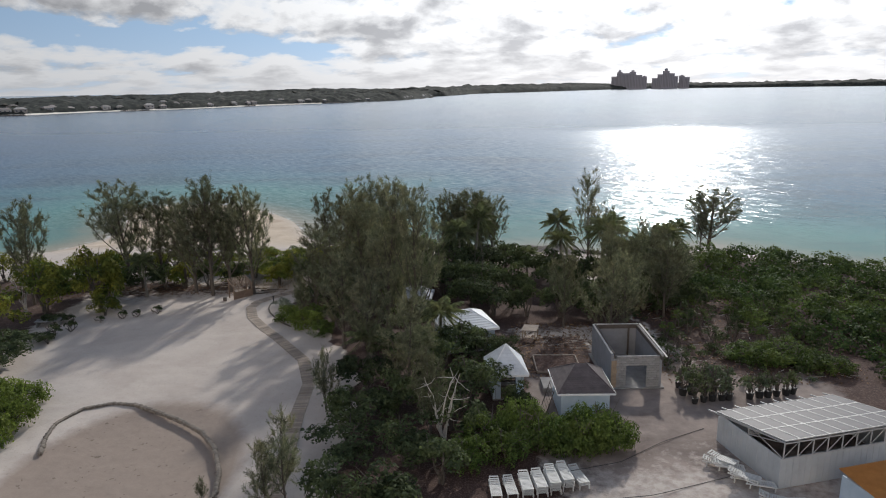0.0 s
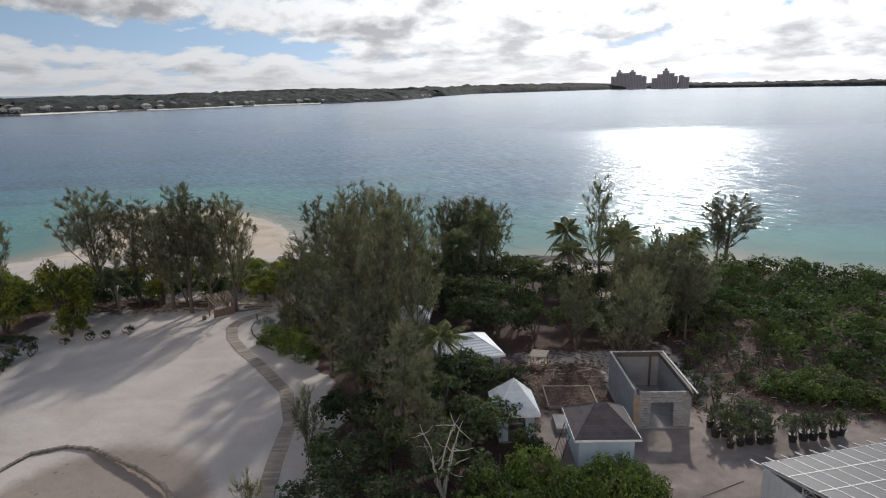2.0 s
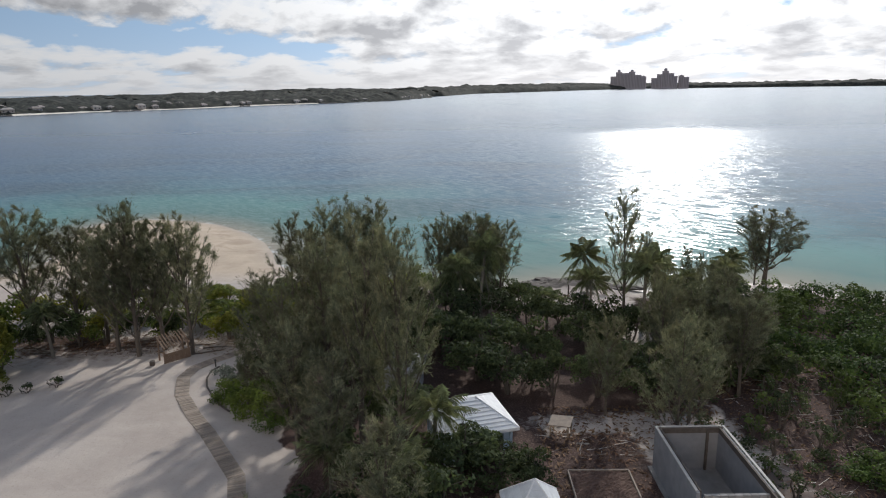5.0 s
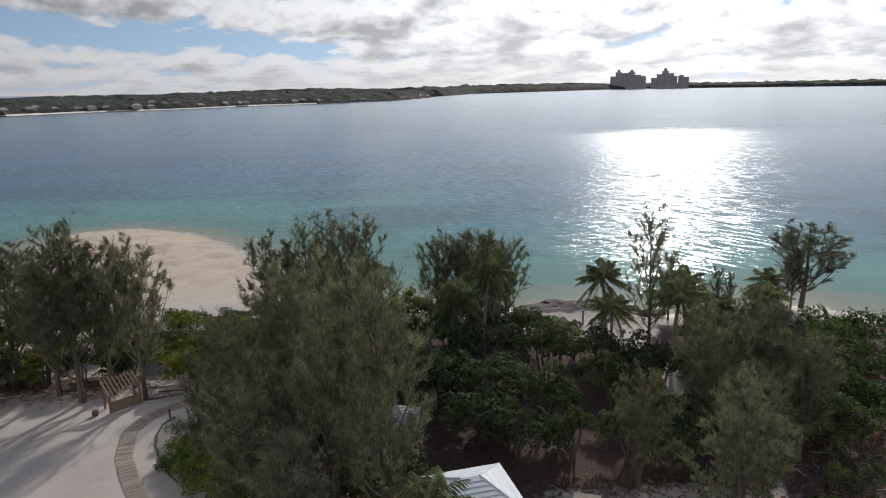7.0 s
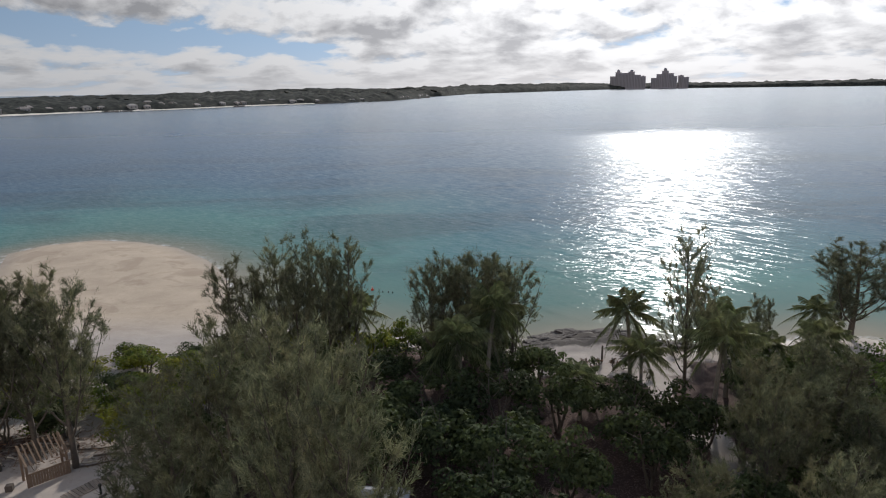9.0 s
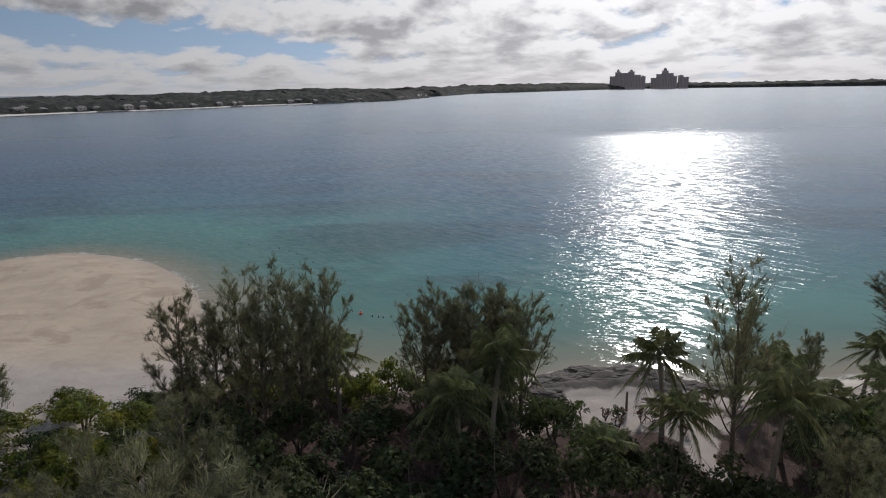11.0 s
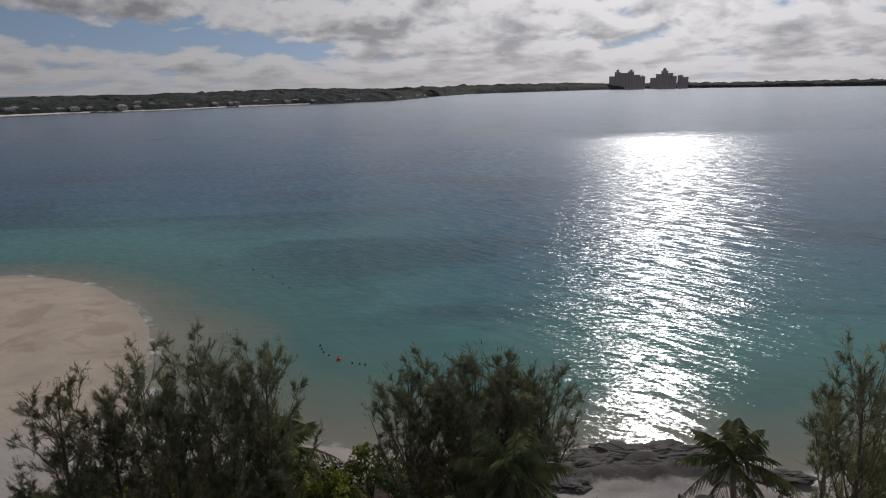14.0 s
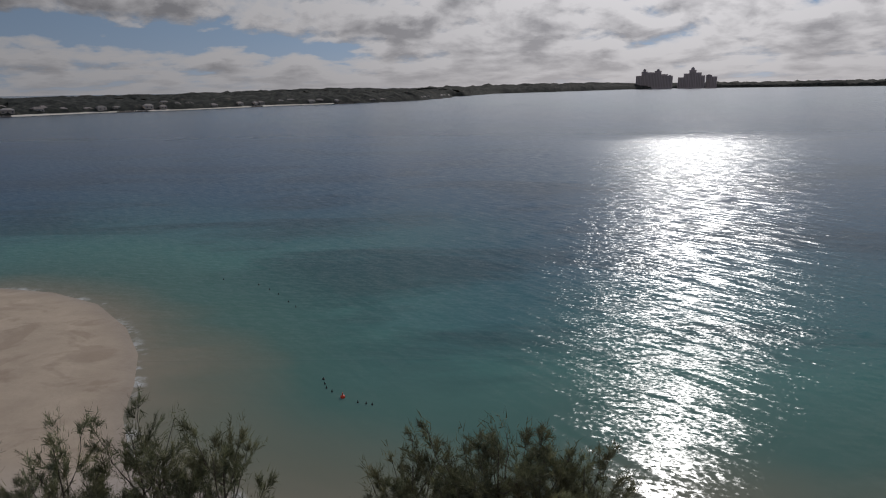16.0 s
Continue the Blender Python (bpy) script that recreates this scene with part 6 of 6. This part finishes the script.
for x, y in spots:
    copy_thing(pot, pose(x + rng.uniform(-0.1, 0.1), y + rng.uniform(-0.1, 0.1), LAND, 0, 0, rng.uniform(0, 360)) @ Matrix.Diagonal((*[float(rng.uniform(1.0, 1.4))] * 3, 1)))

# scrub that covers the right of the island: one dense tangle of low bushes
rng = np.random.default_rng(99)
blobs = []


def scrub_ok(x, y):
    """How thickly scrub stands there: full inland, none past its uneven seaward edge."""
    edge = np.interp(y, [30, 44, 50, 56, 62, 68, 76, 84, 95], [36, 36, 35, 32.5, 30.0, 27.5, 25.5, 25.0, 27.0])
    sea_edge = np.interp(x, [27, 30, 42, 46, 50, 55, 70, 110], [89, 94, 94.5, 87, 84.5, 82, 76, 62])
    return np.clip((x - edge) / 4.0 + 0.3, 0, 1) * np.clip((sea_edge - y) / 1.5, 0, 1)


# rounded crowns with dark gaps between them, each of a few lumps
for gx in np.arange(25, 104, 2.5):
    for gy in np.arange(35, 90, 2.5):
        x, y = gx + rng.uniform(-1.0, 1.0), gy + rng.uniform(-1.0, 1.0)
        if rng.uniform() > scrub_ok(x, y):
            continue
        r = rng.uniform(1.05, 1.75) * (1.1 if x > 62 else 1.0)
        top = LAND + 2.1 + 0.55 * math.sin(x * 0.23) * math.sin(y * 0.31) + rng.uniform(-0.55, 0.65) - 0.16 * max(0.0, y - 85.0)
        blobs.append((x, y, top - 0.8 * r, r))
        for _ in range(2):
            a = rng.uniform(0, 6.28)
            blobs.append((x + math.cos(a) * r * 0.9, y + math.sin(a) * r * 0.9, top - 0.75 * r - rng.uniform(0.1, 0.6), r * rng.uniform(0.45, 0.65)))
near = [b for b in blobs if b[0] < 62]
far_ = [b for b in blobs if b[0] >= 62]
v1, f1 = clump_leaves(near, 10.5, 0.30, rng)
v2, f2 = clump_leaves(far_, 5.0, 0.44, rng)
v, f = join([(v1, f1), (v2, f2)])
v[:, 2] = np.maximum(v[:, 2], 0.3)
single("scrub", mesh_np("scrub", v, f, M_SCRUB), None, "dense low green coastal scrub", "scrub", kind="stuff")

# sparse knee-high growth and small shrubs in the rough clearing
sp = []
for _ in range(150):
    x, y = rng.uniform(17.5, 34), rng.uniform(49, 70)
    if x < 18.6 and y < 58:
        continue
    sp.append((x, y, LAND + 0.25, rng.uniform(0.2, 0.55)))
v, f = clump_leaves(sp, 40, 0.16, rng)
single("clearing_weeds", mesh_np("clearing_weeds", v, f, M_DARKLEAF), None, "scattered dark weeds on reddish ground", "weeds", kind="stuff")
bush = [broadleaf_meshes(81, 2.8, 1.0, 0.2, M_DARKLEAF, 0.35, 3, 30, 10), broadleaf_meshes(82, 2.4, 0.9, 0.2, M_SCRUB, 0.35, 3, 30, 9)]
for x, y, h, k in ((23.2, 60.5, 2.8, 0), (26.6, 58.4, 2.8, 0), (30.0, 60.6, 2.6, 1), (29.6, 64.6, 2.8, 1), (24.0, 64.2, 2.4, 0), (21.0, 57.0, 1.9, 0), (22.6, 62.0, 2.4, 1), (32.6, 57.6, 2.8, 0), (27.0, 66.8, 2.8, 0), (20.2, 52.6, 1.6, 0), (31.8, 63.0, 3.0, 0), (19.2, 54.6, 1.8, 1), (20.6, 59.2, 2.2, 1), (24.8, 61.8, 2.4, 0), (27.8, 62.4, 2.6, 1), (25.4, 66.0, 2.6, 1), (22.0, 66.4, 2.6, 0), (28.6, 57.4, 2.2, 1), (24.4, 57.8, 2.0, 0), (31.0, 59.0, 2.6, 0)):
    tree_of("small_tree", "small round-headed tree in the rough clearing", "tree", "small trees in the clearing", *bush[k], (x, y, LAND - 0.05), x * 50 % 360, (1.0, h / (2.8, 2.4)[k]))

# small round-headed trees and reddish seedlings on the sand behind the rock ledge
for x, y, h, k in ((8.6, 88.4, 2.7, 0), (10.4, 89.6, 2.0, 1), (9.6, 90.6, 1.7, 0)):
    tree_of("beach_tree", "small dark round-headed tree on beach sand", "tree", "small trees on the beach", *bush[k], (x, y, z_at(x, y) - 0.05), x * 70 % 360, (0.8, h / (2.8, 2.4)[k]))
seedling = broadleaf_meshes(91, 1.0, 0.55, 0.17, M_DRY, 0.15, 4, 26, 8)
for x, y, h in ((12.4, 89.8, 1.0), (13.0, 88.6, 0.8), (14.8, 89.2, 1.2), (11.6, 87.6, 0.9), (17.2, 87.6, 0.9), (7.2, 87.2, 1.2), (13.8, 90.4, 0.7)):
    tree_of("beach_seedling", "reddish-brown sea grape seedling on beach sand", "shrub", "seedlings on the beach", *seedling, (x, y, z_at(x, y) - 0.04), x * 90 % 360, (1.0, h))

# twigs and stones strewn over the rough ground
n = 5200
px, py = np.concatenate([rng.uniform(18, 35, n // 2), rng.uniform(6.5, 19, n // 2)]), np.concatenate([rng.uniform(49, 74, n // 2), rng.uniform(51, 64, n // 2)])
keep = ~((px > 12.3) & (px < 17.8) & (py < 57))
px, py = px[keep], py[keep]
p = np.stack([px, py, np.full(len(px), LAND + 0.04)], 1)
v, f = leaf_quads(p, unit(np.stack([0.3 * rng.normal(size=len(px)), 0.3 * rng.normal(size=len(px)), np.ones(len(px))], 1)), rng.uniform(0.1, 0.5, len(px)), rng, 0.35)
v[:, 2] = np.maximum(v[:, 2], LAND - 0.02)
single("ground_debris", mesh_np("ground_debris", v, f, M_DRY), None, "dry leaves and bark strewn on rough ground", "debris", kind="stuff")

# pale sticks and broken branches in the clearing and behind the store
n = 460
px, py = np.concatenate([rng.uniform(20.5, 34, 380), rng.uniform(6.5, 18, 80)]), np.concatenate([rng.uniform(50, 70, 380), rng.uniform(57, 63, 80)])
p = np.stack([px, py, np.full(n, LAND + 0.05)], 1)
d = unit(np.stack([rng.normal(size=n), rng.normal(size=n) * 0.6, np.abs(rng.normal(size=n)) * 0.12], 1))
v, f = blades(p, d, rng.uniform(0.3, 1.5, n), rng.uniform(0.03, 0.09, n), rng)
single("fallen_sticks", mesh_np("fallen_sticks", v, f, M_DEAD), None, "pale dead sticks strewn on reddish ground", "sticks", kind="stuff")

# dry brush and twigs under the beach trees
n = 2200
px, py = rng.uniform(-48, -19, n), rng.normal(78.0, 2.4, n)
keep = py > 74.6
px, py = px[keep], py[keep]
p = np.stack([px, py, np.full(len(px), LAND + 0.05)], 1)
d = unit(np.stack([rng.normal(size=len(px)), rng.normal(size=len(px)), 0.25 + 0.35 * rng.uniform(size=len(px))], 1))
v, f = blades(p, d, rng.uniform(0.3, 1.0, len(px)), np.full(len(px), 0.05), rng)
single("dry_brush", mesh_np("dry_brush", v, f, M_DRY), None, "dry twigs and brush under beach trees", "brush", kind="stuff")
